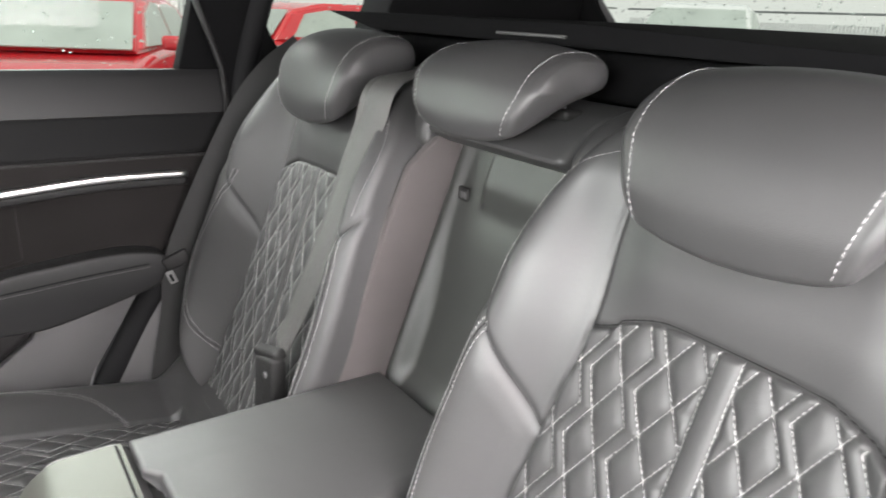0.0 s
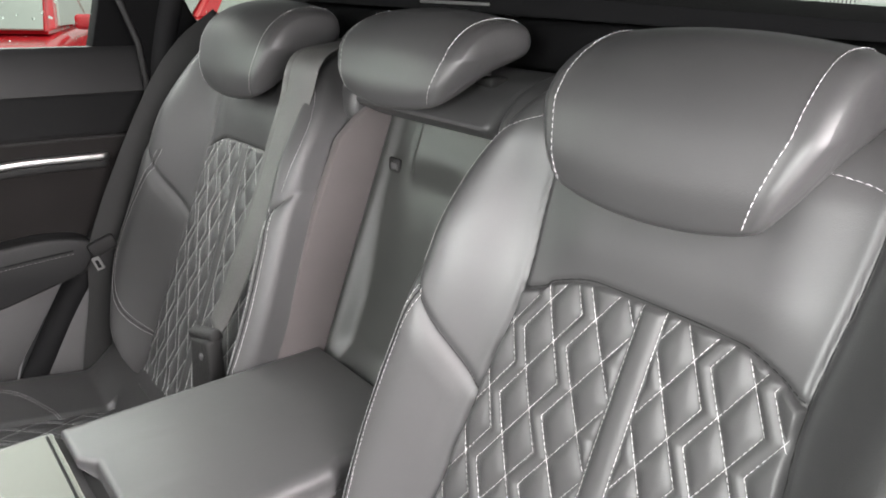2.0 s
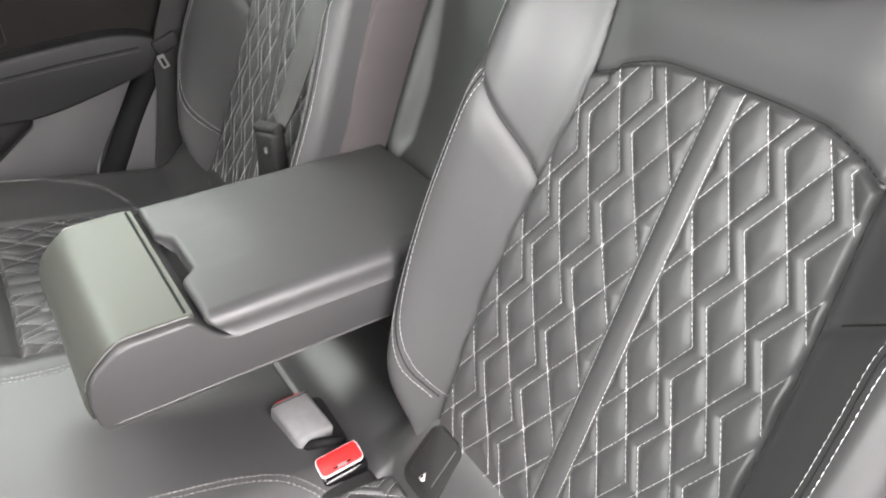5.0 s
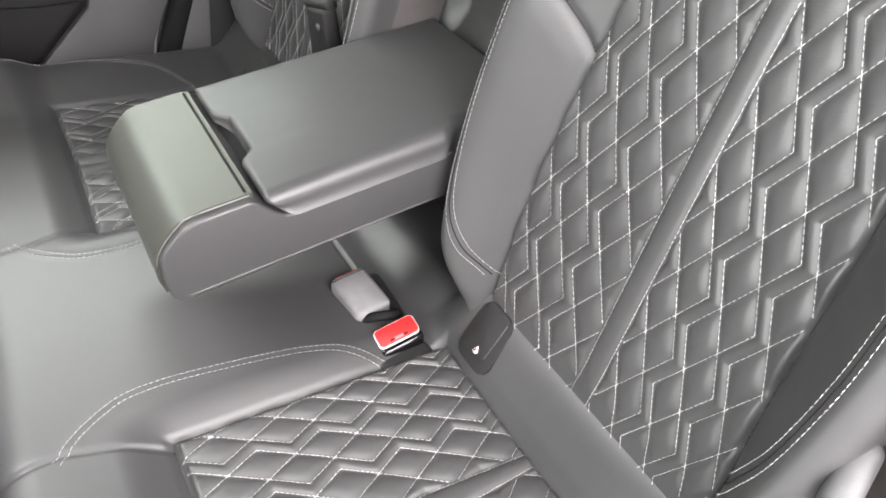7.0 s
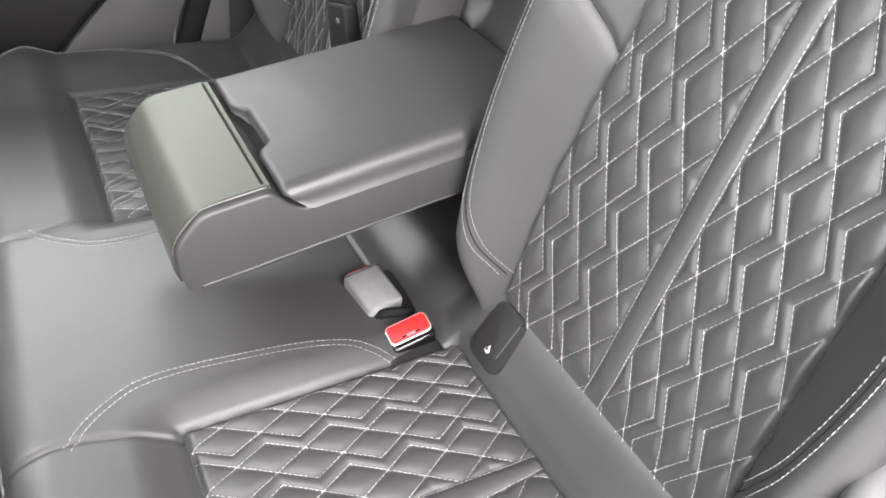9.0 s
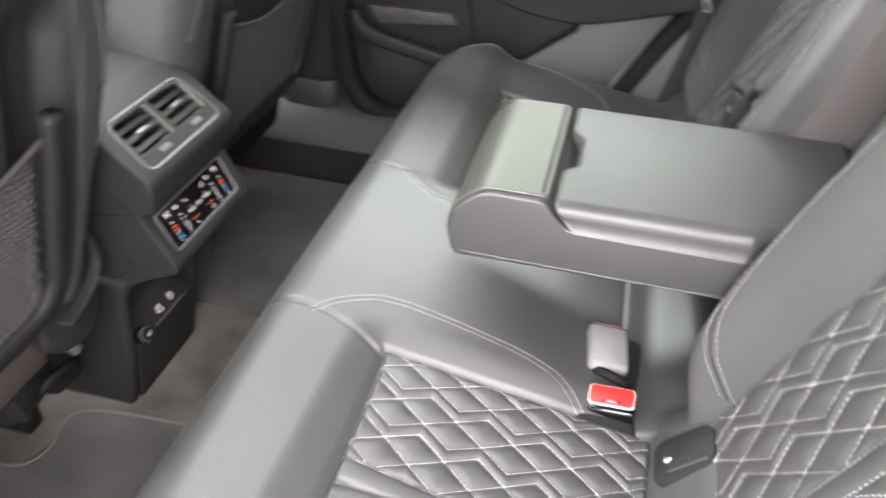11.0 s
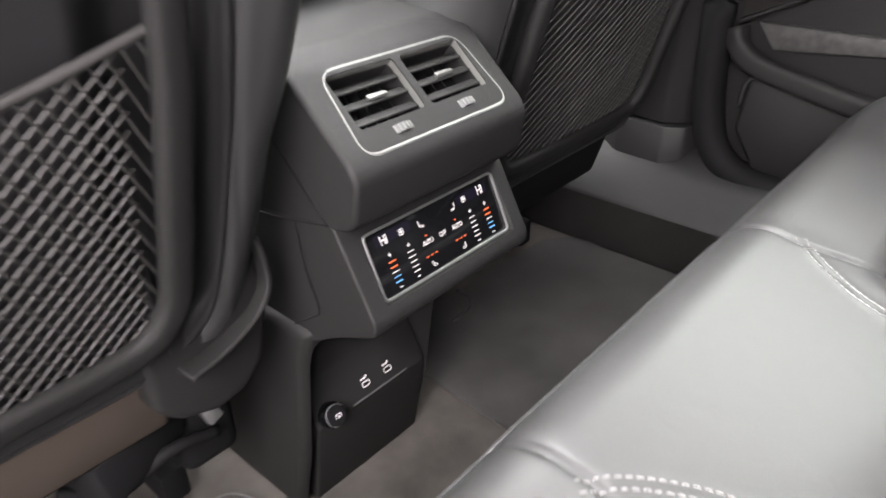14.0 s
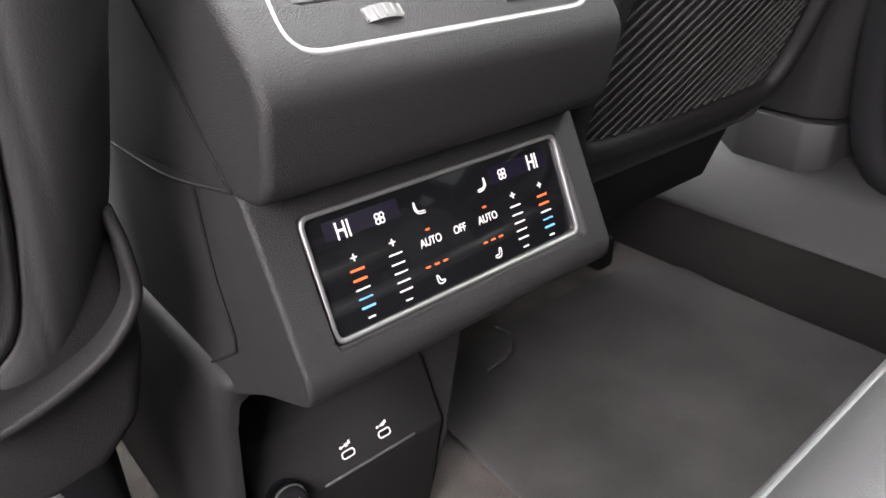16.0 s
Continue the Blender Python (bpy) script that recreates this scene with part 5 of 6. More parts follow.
    tube("far_hook", smooth_line([(-0.094, -0.905, 0.235), (-0.108, -0.90, 0.222), (-0.114, -0.905, 0.20), (-0.098, -0.915, 0.185)], 20), 0.0018, RUBBER, con, "small black hook", 8)
    return con


def transformed(bm, m):
    bm.transform(m)
    if m.determinant() < 0:
        bmesh.ops.reverse_faces(bm, faces=bm.faces)
    return bm


def wheel_bm(at):
    bm = bmesh.new()
    bmesh.ops.create_cone(bm, cap_ends=True, segments=40, radius1=0.022, radius2=0.022, depth=0.0075)
    bm.transform(VENT @ Matrix.Translation((at[0], at[1], -0.0172)) @ pose(0, 0, 0, 90, 0, 0))
    return bm


def disc_bm(r, high, rise, place):
    bm = bmesh.new()
    bmesh.ops.create_cone(bm, cap_ends=True, segments=36, radius1=r, radius2=r, depth=high)
    bmesh.ops.bevel(bm, geom=[e for e in bm.edges if len(e.link_faces) == 2 and any(len(f.verts) > 8 for f in e.link_faces)], offset=0.0015, segments=2, affect="EDGES")
    bm.transform(place @ Matrix.Translation((0, 0, rise - 0.001)))
    return bm


WHITE_MARK = material("white printed mark", (0.8, 0.76, 0.76), 0.6, vary=0.03)
console = build_console()

# front tunnel box that carries on from the console towards the windscreen
armbox = part("front_centre_armrest", rbox((0.20, 0.36, 0.07), 0.02, 4, (0, -1.22, 0.60)), LEATHER)
tagged(armbox, "black leather armrest box on the centre console", "armrest")


# ---- far side: sill, pillar and door ----
sill = plate("trim_sill", [(-0.640, 0.106), (-0.650, 0.120), (-0.698, 0.172), (-0.75, 0.20), (-0.79, 0.20), (-0.79, 0.106)], "y", -1.7, -0.30, SILL, bevel=0.008, kind="structure")
# carpet riser, its shade put into the dark colour
riser = plate("trim_sill_riser", [(-0.657, 0.0), (-0.654, 0.108), (-0.79, 0.108), (-0.79, 0.0)], "y", -1.7, -0.30, RISER_SHADED, bevel=0.002, kind="structure")
tagged(riser, "carpet riser below the sill, darkened for shade", "trim")
foot = plate("trim_sill_upright", [(-0.742, -1.104), (-0.711, -1.044), (-0.708, -0.953), (-0.726, -0.921), (-0.80, -0.897), (-0.82, -1.104)], "z", 0.15, 0.247, SILL, bevel=0.006, kind="structure")
tagged(foot, "dark grey sill trim rising to the pillar", "trim")
tagged(sill, "black plastic sill trim under the far door", "trim")
pillar = plate("trim_pillar", [(-0.745, -1.10), (-0.715, -1.04), (-0.712, -0.955), (-0.73, -0.925), (-0.80, -0.90), (-0.82, -1.10)], "z", 0.250, 1.33, PLASTIC_SOFT, bevel=0.008, kind="structure")
tagged(pillar, "black B-pillar trim beside the front seat", "trim")
tube("trim_door_seal", smooth_line([(-0.735, -0.895, 1.25), (-0.735, -0.892, 0.8), (-0.735, -0.90, 0.45), (-0.735, -0.885, 0.26), (-0.735, -0.83, 0.185), (-0.735, -0.72, 0.168), (-0.735, -0.50, 0.165), (-0.735, -0.33, 0.18), (-0.735, -0.255, 0.30), (-0.735, -0.165, 0.46), (-0.732, -0.06, 0.62), (-0.728, 0.035, 0.76), (-0.728, 0.045, 0.88), (-0.73, 0.085, 1.03), (-0.73, 0.15, 1.2)], 160), 0.026, RUBBER, None, "thick black rubber door seal", 12)
tagged(bpy.data.objects["trim_door_seal"], "thick black rubber seal round the far door", "trim", kind="structure")


def build_far_door():
    door = empty("door_1", "closed far rear door with suede panel, metal strip and leather armrest", "car door", (-0.76, -0.4, 0.2), kind="structure")
    X = -0.74
    skin = [(-0.90, 0.13), (-0.33, 0.13), (-0.275, 0.33), (-0.175, 0.50), (-0.075, 0.65), (0.01, 0.79), (0.01, 0.905), (-0.90, 0.905)]
    part("door_panel", prism(skin, "x", X - 0.07, X - 0.022, 0.006, 2), PLASTIC, door)
    upper = [(X - 0.05, 0.912), (X - 0.004, 0.914), (X + 0.006, 0.900), (X + 0.014, 0.835), (X + 0.004, 0.826), (X - 0.004, 0.765), (X - 0.010, 0.757), (X - 0.05, 0.757)]
    part("upper_trim", prism(upper, "y", -0.88, 0.012, 0.004, 3, True), DOOR_LEATHER, door, "black padded upper trim")
    suede = [(-0.865, 0.437), (-0.845, 0.447), (-0.709, 0.510), (-0.606, 0.538), (-0.50, 0.53), (-0.36, 0.53), (-0.12, 0.56), (-0.005, 0.752), (-0.875, 0.752)]
    part("suede_panel", prism(suede, "x", X - 0.03, X, 0.004, 2), ALCANTARA, door, "dark suede panel")
    P = smooth_line([(X + 0.001, y, z) for y, z in ((-0.867, 0.432), (-0.845, 0.444), (-0.709, 0.507), (-0.606, 0.535))], 40)
    tube("panel_piping", P, 0.004, PLASTIC_SOFT, door, "black piping under the suede", 8)
    strip = smooth_line([(X + 0.028, -0.69, 0.652), (X + 0.020, -0.60, 0.676), (X + 0.014, -0.49, 0.700), (X + 0.012, -0.36, 0.711), (X + 0.010, -0.22, 0.721), (X + 0.006, -0.068, 0.719)], 60)
    v, f = sweep(strip, rounded_profile(0.012, 0.013, 0.004, 3), up=(0, 0, 1))
    mesh("metal_strip", v, f, ALUMINIUM, door, "bright brushed metal strip")
    v, f = sweep(strip[8:] - np.array([0.002, 0, 0.014]), rounded_profile(0.014, 0.015, 0.004, 3), up=(0, 0, 1))
    mesh("strip_backing", v, f, PLASTIC, door, "black backing under the strip")
    band = smooth_line([(-0.690, 0.648), (-0.682, 0.612), (-0.668, 0.596), (-0.618, 0.549), (-0.572, 0.513), (-0.535, 0.492), (-0.46, 0.470), (-0.36, 0.462), (-0.28, 0.476), (-0.20, 0.497), (-0.145, 0.512)], 46).tolist()
    upper_edge = smooth_line([(-0.115, 0.558), (-0.14, 0.578), (-0.20, 0.588), (-0.28, 0.584), (-0.382, 0.573), (-0.46, 0.560), (-0.527, 0.558), (-0.572, 0.580), (-0.612, 0.618), (-0.616, 0.655)], 46).tolist()
    part("armrest", prism(band + upper_edge, "x", X - 0.02, X + 0.046, 0.014, 4), DOOR_LEATHER, door, "black leather armrest and pull handle")
    lines = []
    q = smooth_line([(-0.66, 0.628), (-0.632, 0.612), (-0.595, 0.575), (-0.555, 0.548), (-0.50, 0.540), (-0.40, 0.543), (-0.28, 0.553), (-0.16, 0.560)], 120)
    tube("armrest_seam", [(X + 0.0462, y, z) for y, z in q], 0.0014, RUBBER, door, "", 6, up=(1, 0, 0))
    v, f = stitches([([(X + 0.0465, y, z - 0.006) for y, z in q], (1, 0, 0))], 0.0045, 0.0022, 0.0003)
    mesh("stitching", v, f, THREAD_DARK, door, "grey stitching")
    part("pull_cup", prism([(-0.60, 0.645), (-0.585, 0.60), (-0.53, 0.566), (-0.45, 0.566), (-0.36, 0.585), (-0.36, 0.700), (-0.49, 0.690)], "x", X - 0.01, X + 0.004, 0.006, 2), ALCANTARA, door, "dark lining of the pull handle")
    rim = smooth_line([(X + 0.006, -0.868, 0.425), (X + 0.010, -0.856, 0.395), (X + 0.012, -0.820, 0.372), (X + 0.014, -0.74, 0.352), (X + 0.016, -0.62, 0.330), (X + 0.016, -0.48, 0.312)], 60)
    v, f = sweep(rim, rounded_profile(0.030, 0.034, 0.010, 4), up=(0, 0, 1))
    mesh("bin_rim", v, f, PLASTIC_SOFT, door, "black rim of the door bin")
    part("bin_ledge", prism([(-0.842, 0.434), (-0.645, 0.432), (-0.627, 0.408), (-0.81, 0.392)], "x", X - 0.03, X - 0.008, 0.004, 2), LEDGE, door, "dusty grey ledge in the door bin")
    part("bin_end", prism([(-0.62, 0.53), (-0.53, 0.49), (-0.40, 0.462), (-0.362, 0.455), (-0.368, 0.431), (-0.475, 0.351), (-0.585, 0.335), (-0.60, 0.42)], "x", X - 0.03, X - 0.006, 0.012, 3), PLASTIC_SOFT, door, "black curved end of the door bin")
    part("speaker_grille", prism([(-0.835, 0.350), (-0.80, 0.352), (-0.56, 0.300), (-0.50, 0.19), (-0.80, 0.19), (-0.845, 0.26)], "x", X - 0.03, X + 0.004, 0.010, 3), PLASTIC, door, "black speaker grille")
    tube("grille_lip", smooth_line([(X + 0.006, -0.842, 0.300), (X + 0.006, -0.834, 0.344), (X + 0.006, -0.80, 0.351), (X + 0.006, -0.68, 0.327), (X + 0.006, -0.56, 0.300)], 40), 0.0035, SILL, door, "raised lip of the grille", 8, up=(1, 0, 0))
    part("kick_panel", prism([(-0.50, 0.330), (-0.470, 0.350), (-0.365, 0.430), (-0.356, 0.457), (-0.30, 0.466), (-0.165, 0.497), (-0.272, 0.335), (-0.32, 0.19), (-0.50, 0.19)], "x", X - 0.03, X - 0.002, 0.004, 2), PLASTIC_GREY, door, "dark grey lower panel")
    part("switch_frame", prism([(-0.640, 0.700), (-0.632, 0.686), (-0.572, 0.698), (-0.56, 0.725), (-0.63, 0.725)], "x", X, X + 0.006, 0.003, 2), CHROME, door, "chrome framed door switch")
    part("switch", prism([(-0.634, 0.702), (-0.628, 0.690), (-0.577, 0.701), (-0.566, 0.722), (-0.626, 0.722)], "x", X, X + 0.009, 0.003, 2), GLOSS, door, "gloss black door switch")
    frame_poly = [(-0.068, 0.905), (-0.035, 1.03), (0.035, 1.25), (0.13, 1.25), (0.075, 1.035), (0.012, 0.905)]
    part("window_frame", prism(frame_poly, "x", X - 0.05, X - 0.008, 0.004, 2), HEADLINER, door, "black rear frame of the door window")
    part("window_pane", rbox((0.004, 0.86, 0.36), 0, 1, (X - 0.03, -0.46, 1.08)), PRIVACY, door, "rain-spotted tinted window pane").visible_shadow = False
    return door


build_far_door()

# ---- pillars, glass and boot behind the seats ----
cpil = plate("trim_c_pillar", [(0.012, 0.90), (-0.030, 1.035), (0.06, 1.30), (0.20, 1.30), (0.076, 1.045), (0.093, 1.013), (0.114, 0.967), (0.150, 0.925), (0.150, 0.80), (0.012, 0.80)], "x", -0.80, -0.715, HEADLINER, bevel=0.010, kind="structure")
tagged(cpil, "black C-pillar trim behind the far door", "trim")
tube("trim_pillar_seal", [(-0.716, 0.012, 0.80), (-0.716, 0.011, 0.86), (-0.716, 0.006, 0.92), (-0.716, -0.014, 0.98), (-0.716, -0.036, 1.038), (-0.716, -0.03, 1.12), (-0.716, 0.02, 1.26)], 0.0055, PLASTIC, None, "", 10)
tagged(bpy.data.objects["trim_pillar_seal"], "dark grey rubber seal along the C-pillar", "trim", kind="structure")
arch = plate("trim_wheel_arch", [(-0.30, 0.20), (-0.262, 0.32), (-0.16, 0.50), (-0.05, 0.66), (0.03, 0.80), (0.26, 0.80), (0.26, 0.20)], "x", -0.80, -0.712, PLASTIC_GREY, bevel=0.012, kind="structure")
tagged(arch, "dark grey wheel arch trim beside the bench", "trim")
for s, name in ((-1, "wall_boot_side"), (1, "wall_boot_side_near")):
    q = plate(name, [(0.20, 0.30), (1.3, 0.30), (1.3, 0.975), (0.15, 0.955)], "x", s * 0.71 if s > 0 else -0.83, 0.83 if s > 0 else -0.71, PLASTIC_SOFT, kind="structure")
    tagged(q, "black boot side trim", "wall")
cpil2 = plate("trim_c_pillar_near", [(0.06, 0.80), (0.078, 1.03), (0.16, 1.30), (0.30, 1.30), (0.25, 0.80)], "x", 0.73, 0.80, HEADLINER, bevel=0.010, kind="structure")
tagged(cpil2, "black C-pillar trim behind the open door", "trim")
for s, name in ((-1, "trim_roof_rail"), (1, "trim_roof_rail_near")):
    q = plate(name, [(s * 0.72, 1.22), (s * 0.82, 1.20), (s * 0.82, 1.36), (s * 0.66, 1.325)], "y", -2.0, 1.1, HEADLINER, bevel=0.01, kind="structure")
    tagged(q, "black roof rail trim above the door", "trim")
dpil = plate("trim_d_pillar", [(0.325, 0.95), (0.36, 1.04), (0.46, 1.30), (0.92, 1.30), (0.92, 0.95)], "x", -0.83, -0.70, HEADLINER, bevel=0.008, kind="structure")
tagged(dpil, "black D-pillar trim", "trim")
gate = plate("wall_tailgate", [(-0.70, 0.30), (0.70, 0.30), (0.70, 0.97), (0.645, 1.01), (-0.645, 1.01), (-0.70, 0.97)], "y", 0.962, 1.03, PLASTIC_SOFT, kind="structure")
tagged(gate, "black inner panel of the tailgate", "wall")
corner = plate("trim_rear_window", [(-0.70, 0.97), (-0.60, 1.0), (-0.66, 1.07), (-0.80, 1.30), (-0.83, 1.30), (-0.83, 0.97)], "y", 0.925, 0.958, HEADLINER, bevel=0.004, kind="structure")
tagged(corner, "black trim beside the rear window", "trim")
tube("trim_rear_window_edge", [(-0.598, 0.945, 1.005), (-0.622, 0.945, 1.03), (-0.668, 0.945, 1.075), (-0.74, 0.945, 1.16)], 0.009, PLASTIC_GREY, None, "", 10)
tagged(bpy.data.objects["trim_rear_window_edge"], "grey edge strip of the rear window", "trim", kind="structure")
rear_pane = part("window_rear", rbox((1.60, 0.004, 0.36), 0, 1, (0, 0.985, 1.19)), PRIVACY)
tagged(rear_pane, "rain-spotted rear window", "window", kind="structure")
rear_pane.visible_shadow = False
quarter_pane = part("window_quarter", rbox((0.004, 0.34, 0.34), 0, 1, (-0.79, 0.24, 1.12)), PRIVACY)
tagged(quarter_pane, "rear quarter window", "window", kind="structure")
quarter_pane.visible_shadow = False

cover = empty("luggage_cover", "black cloth luggage cover drawn out behind the rear seats", "luggage cover", (0, 0.25, 0.95))
board = [(-0.705, 1.030), (-0.30, 1.0295), (0.02, 1.0275), (0.25, 1.018), (0.44, 1.0125), (0.70, 1.006), (0.70, 0.996), (0.02, 1.000), (-0.52, 1.002)]
part("board", prism(board, "y", 0.222, 0.955, 0.0015, 2), HEADLINER, cover)
part("cassette", rbox((1.36, 0.07, 0.06), 0.02, 4, (0.0, 0.275, 0.965)), HEADLINER, cover, "black roller cassette")
part("handle_strip", rbox((0.14, 0.004, 0.004), 0.001, 1, (-0.093, 0.2215, 1.0115)), PLASTIC_GREY, cover, "grey strip at the cloth's edge")
for x in (-0.66, 0.66):
    part("bracket", rbox((0.06, 0.09, 0.10), 0.01, 2, (x, 0.275, 0.945)), PLASTIC, cover, "black side bracket")


# ---- seat belts ----
def ribbon(name, points, width, side, mat, parent=None, label="", thick=0.0013, n=60):
    """Webbing along points; side: the direction of its width, at each point."""
    p = smooth_line(points, n)
    d = smooth_line(side, n)
    d /= np.linalg.norm(d, axis=1, keepdims=True)
    t = np.gradient(p, axis=0)
    t /= np.linalg.norm(t, axis=1, keepdims=True)
    d -= t * (d * t).sum(1, keepdims=True)
    d /= np.linalg.norm(d, axis=1, keepdims=True)
    o = np.cross(t, d)
    prof = rounded_profile(width, thick, thick * 0.45, 2)
    verts, faces = [], []
    for i in range(n):
        for a, b in prof:
            verts.append(p[i] + d[i] * a + o[i] * b)
    m = len(prof)
    for i in range(n - 1):
        for j in range(m):
            faces.append((i * m + j, i * m + (j + 1) % m, (i + 1) * m + (j + 1) % m, (i + 1) * m + j))
    faces += [tuple(range(m))[::-1], tuple((n - 1) * m + j for j in range(m))]
    return mesh(name, verts, faces, mat, parent, label)


belt = empty("seat_belt", "black webbing belt hanging at the far pillar with a steel tongue", "seat belt", (-0.69, -0.1, 0.28), "rear seat belts")
ribbon("webbing", [(-0.675, 0.150, 0.965), (-0.680, 0.085, 0.915), (-0.685, 0.030, 0.845), (-0.690, -0.040, 0.715), (-0.690, -0.108, 0.565), (-0.692, -0.125, 0.45), (-0.690, -0.160, 0.285)], 0.046, [(0.5, 0.8, -0.4)] * 3 + [(0.35, 0.9, -0.3), (0.3, 0.95, -0.2), (0.3, 0.95, 0), (0.2, 0.97, 0)], WEBBING, belt)
part("tongue_cover", rbox((0.014, 0.050, 0.028), 0.005, 3, (-0.680, -0.112, 0.565), pose(0, 0, 0, 25, 0, -15)), PLASTIC, belt, "black tongue cover")
part("tongue", rbox((0.004, 0.014, 0.026), 0.001, 1, (-0.672, -0.126, 0.535), pose(0, 0, 0, 20, 0, -15)), CHROME, belt, "steel tongue")
part("tongue_window", rbox((0.005, 0.006, 0.016), 0.001, 1, (-0.6715, -0.126, 0.534), pose(0, 0, 0, 20, 0, -15)), RUBBER, belt, "slot in the tongue")
belt2 = empty("seat_belt", "black webbing belt running down before the far quilted backrest", "seat belt", (-0.26, -0.08, 0.5), "rear seat belts")
# these two ribbons wear the lit, paler copy of the webbing
ribbon("webbing", [(-0.176, 0.150, 0.965), (-0.183, 0.062, 0.943), (-0.190, 0.038, 0.885), (-0.197, 0.012, 0.815), (-0.200, -0.012, 0.752), (-0.215, -0.040, 0.672), (-0.238, -0.066, 0.592), (-0.252, -0.080, 0.556)], 0.046, [(1, 0.5, 0.1), (1, 0.35, 0.1), (1, 0.25, 0.15), (1, 0.2, 0.2), (1, 0.2, 0.2), (1, 0.15, 0.25), (1, 0.1, 0.25), (1, 0.05, 0.25)], WEBBING_LIT, belt2)
ribbon("webbing_fold", [(-0.196, 0.150, 0.960), (-0.202, 0.064, 0.938), (-0.208, 0.042, 0.880), (-0.213, 0.017, 0.812), (-0.216, -0.006, 0.748), (-0.230, -0.034, 0.668), (-0.250, -0.060, 0.588), (-0.262, -0.074, 0.552)], 0.044, [(1, 0.9, 0.1), (1, 0.75, 0.1), (1, 0.6, 0.15), (1, 0.5, 0.2), (1, 0.4, 0.2), (1, 0.3, 0.25), (1, 0.2, 0.25), (1, 0.1, 0.25)], WEBBING_LIT, belt2)
part("tongue_cover", rbox((0.074, 0.020, 0.018), 0.006, 3, (-0.256, -0.092, 0.550), pose(0, 0, 0, 20, -14, 6)), PLASTIC, belt2, "black tongue cover")
part("buckle_body", prism([(-0.282, 0.540), (-0.218, 0.556), (-0.214, 0.50), (-0.226, 0.43), (-0.296, 0.43)], "y", -0.106, -0.082, 0.006, 3), PLASTIC, belt2, "black buckle body")
part("rivet", disc_bm(0.0055, 0.004, 0.001, Matrix.Translation((-0.236, -0.108, 0.527)) @ pose(0, 0, 0, 90, 0, 0)), PLASTIC_GREY, belt2, "small round rivet")
near = empty("seat_belt", "black webbing belt at the near pillar with a grey tongue cover", "seat belt", (0.69, -0.1, 0.28), "rear seat belts")
ribbon("webbing", [(0.690, 0.150, 0.965), (0.695, 0.085, 0.915), (0.698, 0.030, 0.845), (0.690, -0.030, 0.715), (0.645, -0.055, 0.560), (0.650, -0.080, 0.45), (0.695, -0.150, 0.285)], 0.046, [(-0.5, 0.8, -0.4)] * 3 + [(-0.35, 0.9, -0.3), (-0.3, 0.95, -0.2), (-0.3, 0.95, 0), (-0.2, 0.97, 0)], WEBBING, near)
part("tongue_cover", rbox((0.024, 0.056, 0.052), 0.010, 4, (0.602, -0.074, 0.531), pose(0, 0, 0, 30, 0, 20)), PLASTIC_GREY, near, "grey tongue cover")
part("tongue", rbox((0.004, 0.026, 0.050), 0.0015, 2, (0.604, -0.052, 0.492), pose(0, 0, 0, 20, 0, 20)), CHROME, near, "steel tongue")


# ---- footwell ----
def build_mat(points, label, bound=True):
    m = empty("floor_mat", label, "floor mat", (points[0][0], points[0][1], 0.0), "floor mats")
    part("mat_body", prism(points, "z", 0.0005, 0.009, 0.003, 2), MAT, m)
    c = np.array(points, float)
    loop = smooth_line(points, 300, True)
    inner = loop + (c.mean(0) - loop) * 0.006 / np.linalg.norm(c.mean(0) - loop, axis=1, keepdims=True)
    if bound:
        tube("mat_binding", [(p[0], p[1], 0.0092) for p in inner], 0.0018, BINDING, m, "stitched grey binding", 8, closed=True)
    return m


build_mat([(0.64, -0.62), (0.64, -1.15), (0.52, -1.195), (0.40, -1.20), (0.305, -1.185), (0.283, -1.12), (0.268, -1.066), (0.225, -1.048), (0.165, -1.058), (0.142, -1.02), (0.131, -0.91), (0.127, -0.70), (0.13, -0.62)], "black velour floor mat with grey binding, notched at the seat rail")
build_mat([(-0.13, -0.62), (-0.64, -0.62), (-0.648, -0.80), (-0.644, -0.93), (-0.646, -1.00), (-0.652, -1.05), (-0.64, -1.09), (-0.60, -1.12), (-0.40, -1.13), (-0.16, -1.12)], "black velour floor mat before the far seat", False)


# ---- outside: parked cars, fence and rain on the glass ----
def paint(name, colour, rough=0.25):
    return material(name, colour, rough, vary=0.06, coat=0.6)


RED_PAINT = paint("red car paint", (0.62, 0.02, 0.03))
PALE_PAINT = paint("pale silver car paint", (0.62, 0.63, 0.62))
WHITE_PAINT = paint("white car paint", (0.75, 0.76, 0.75))
# the pale base colour stands in for sky mirrored in the glass
CAR_GLASS = material("car glass pale with reflected sky", (0.44, 0.485, 0.455), 0.3, vary=0.12, vary_size=2)
TYRE = material("black tyre rubber", (0.02, 0.02, 0.02), 0.85, vary=0.2)


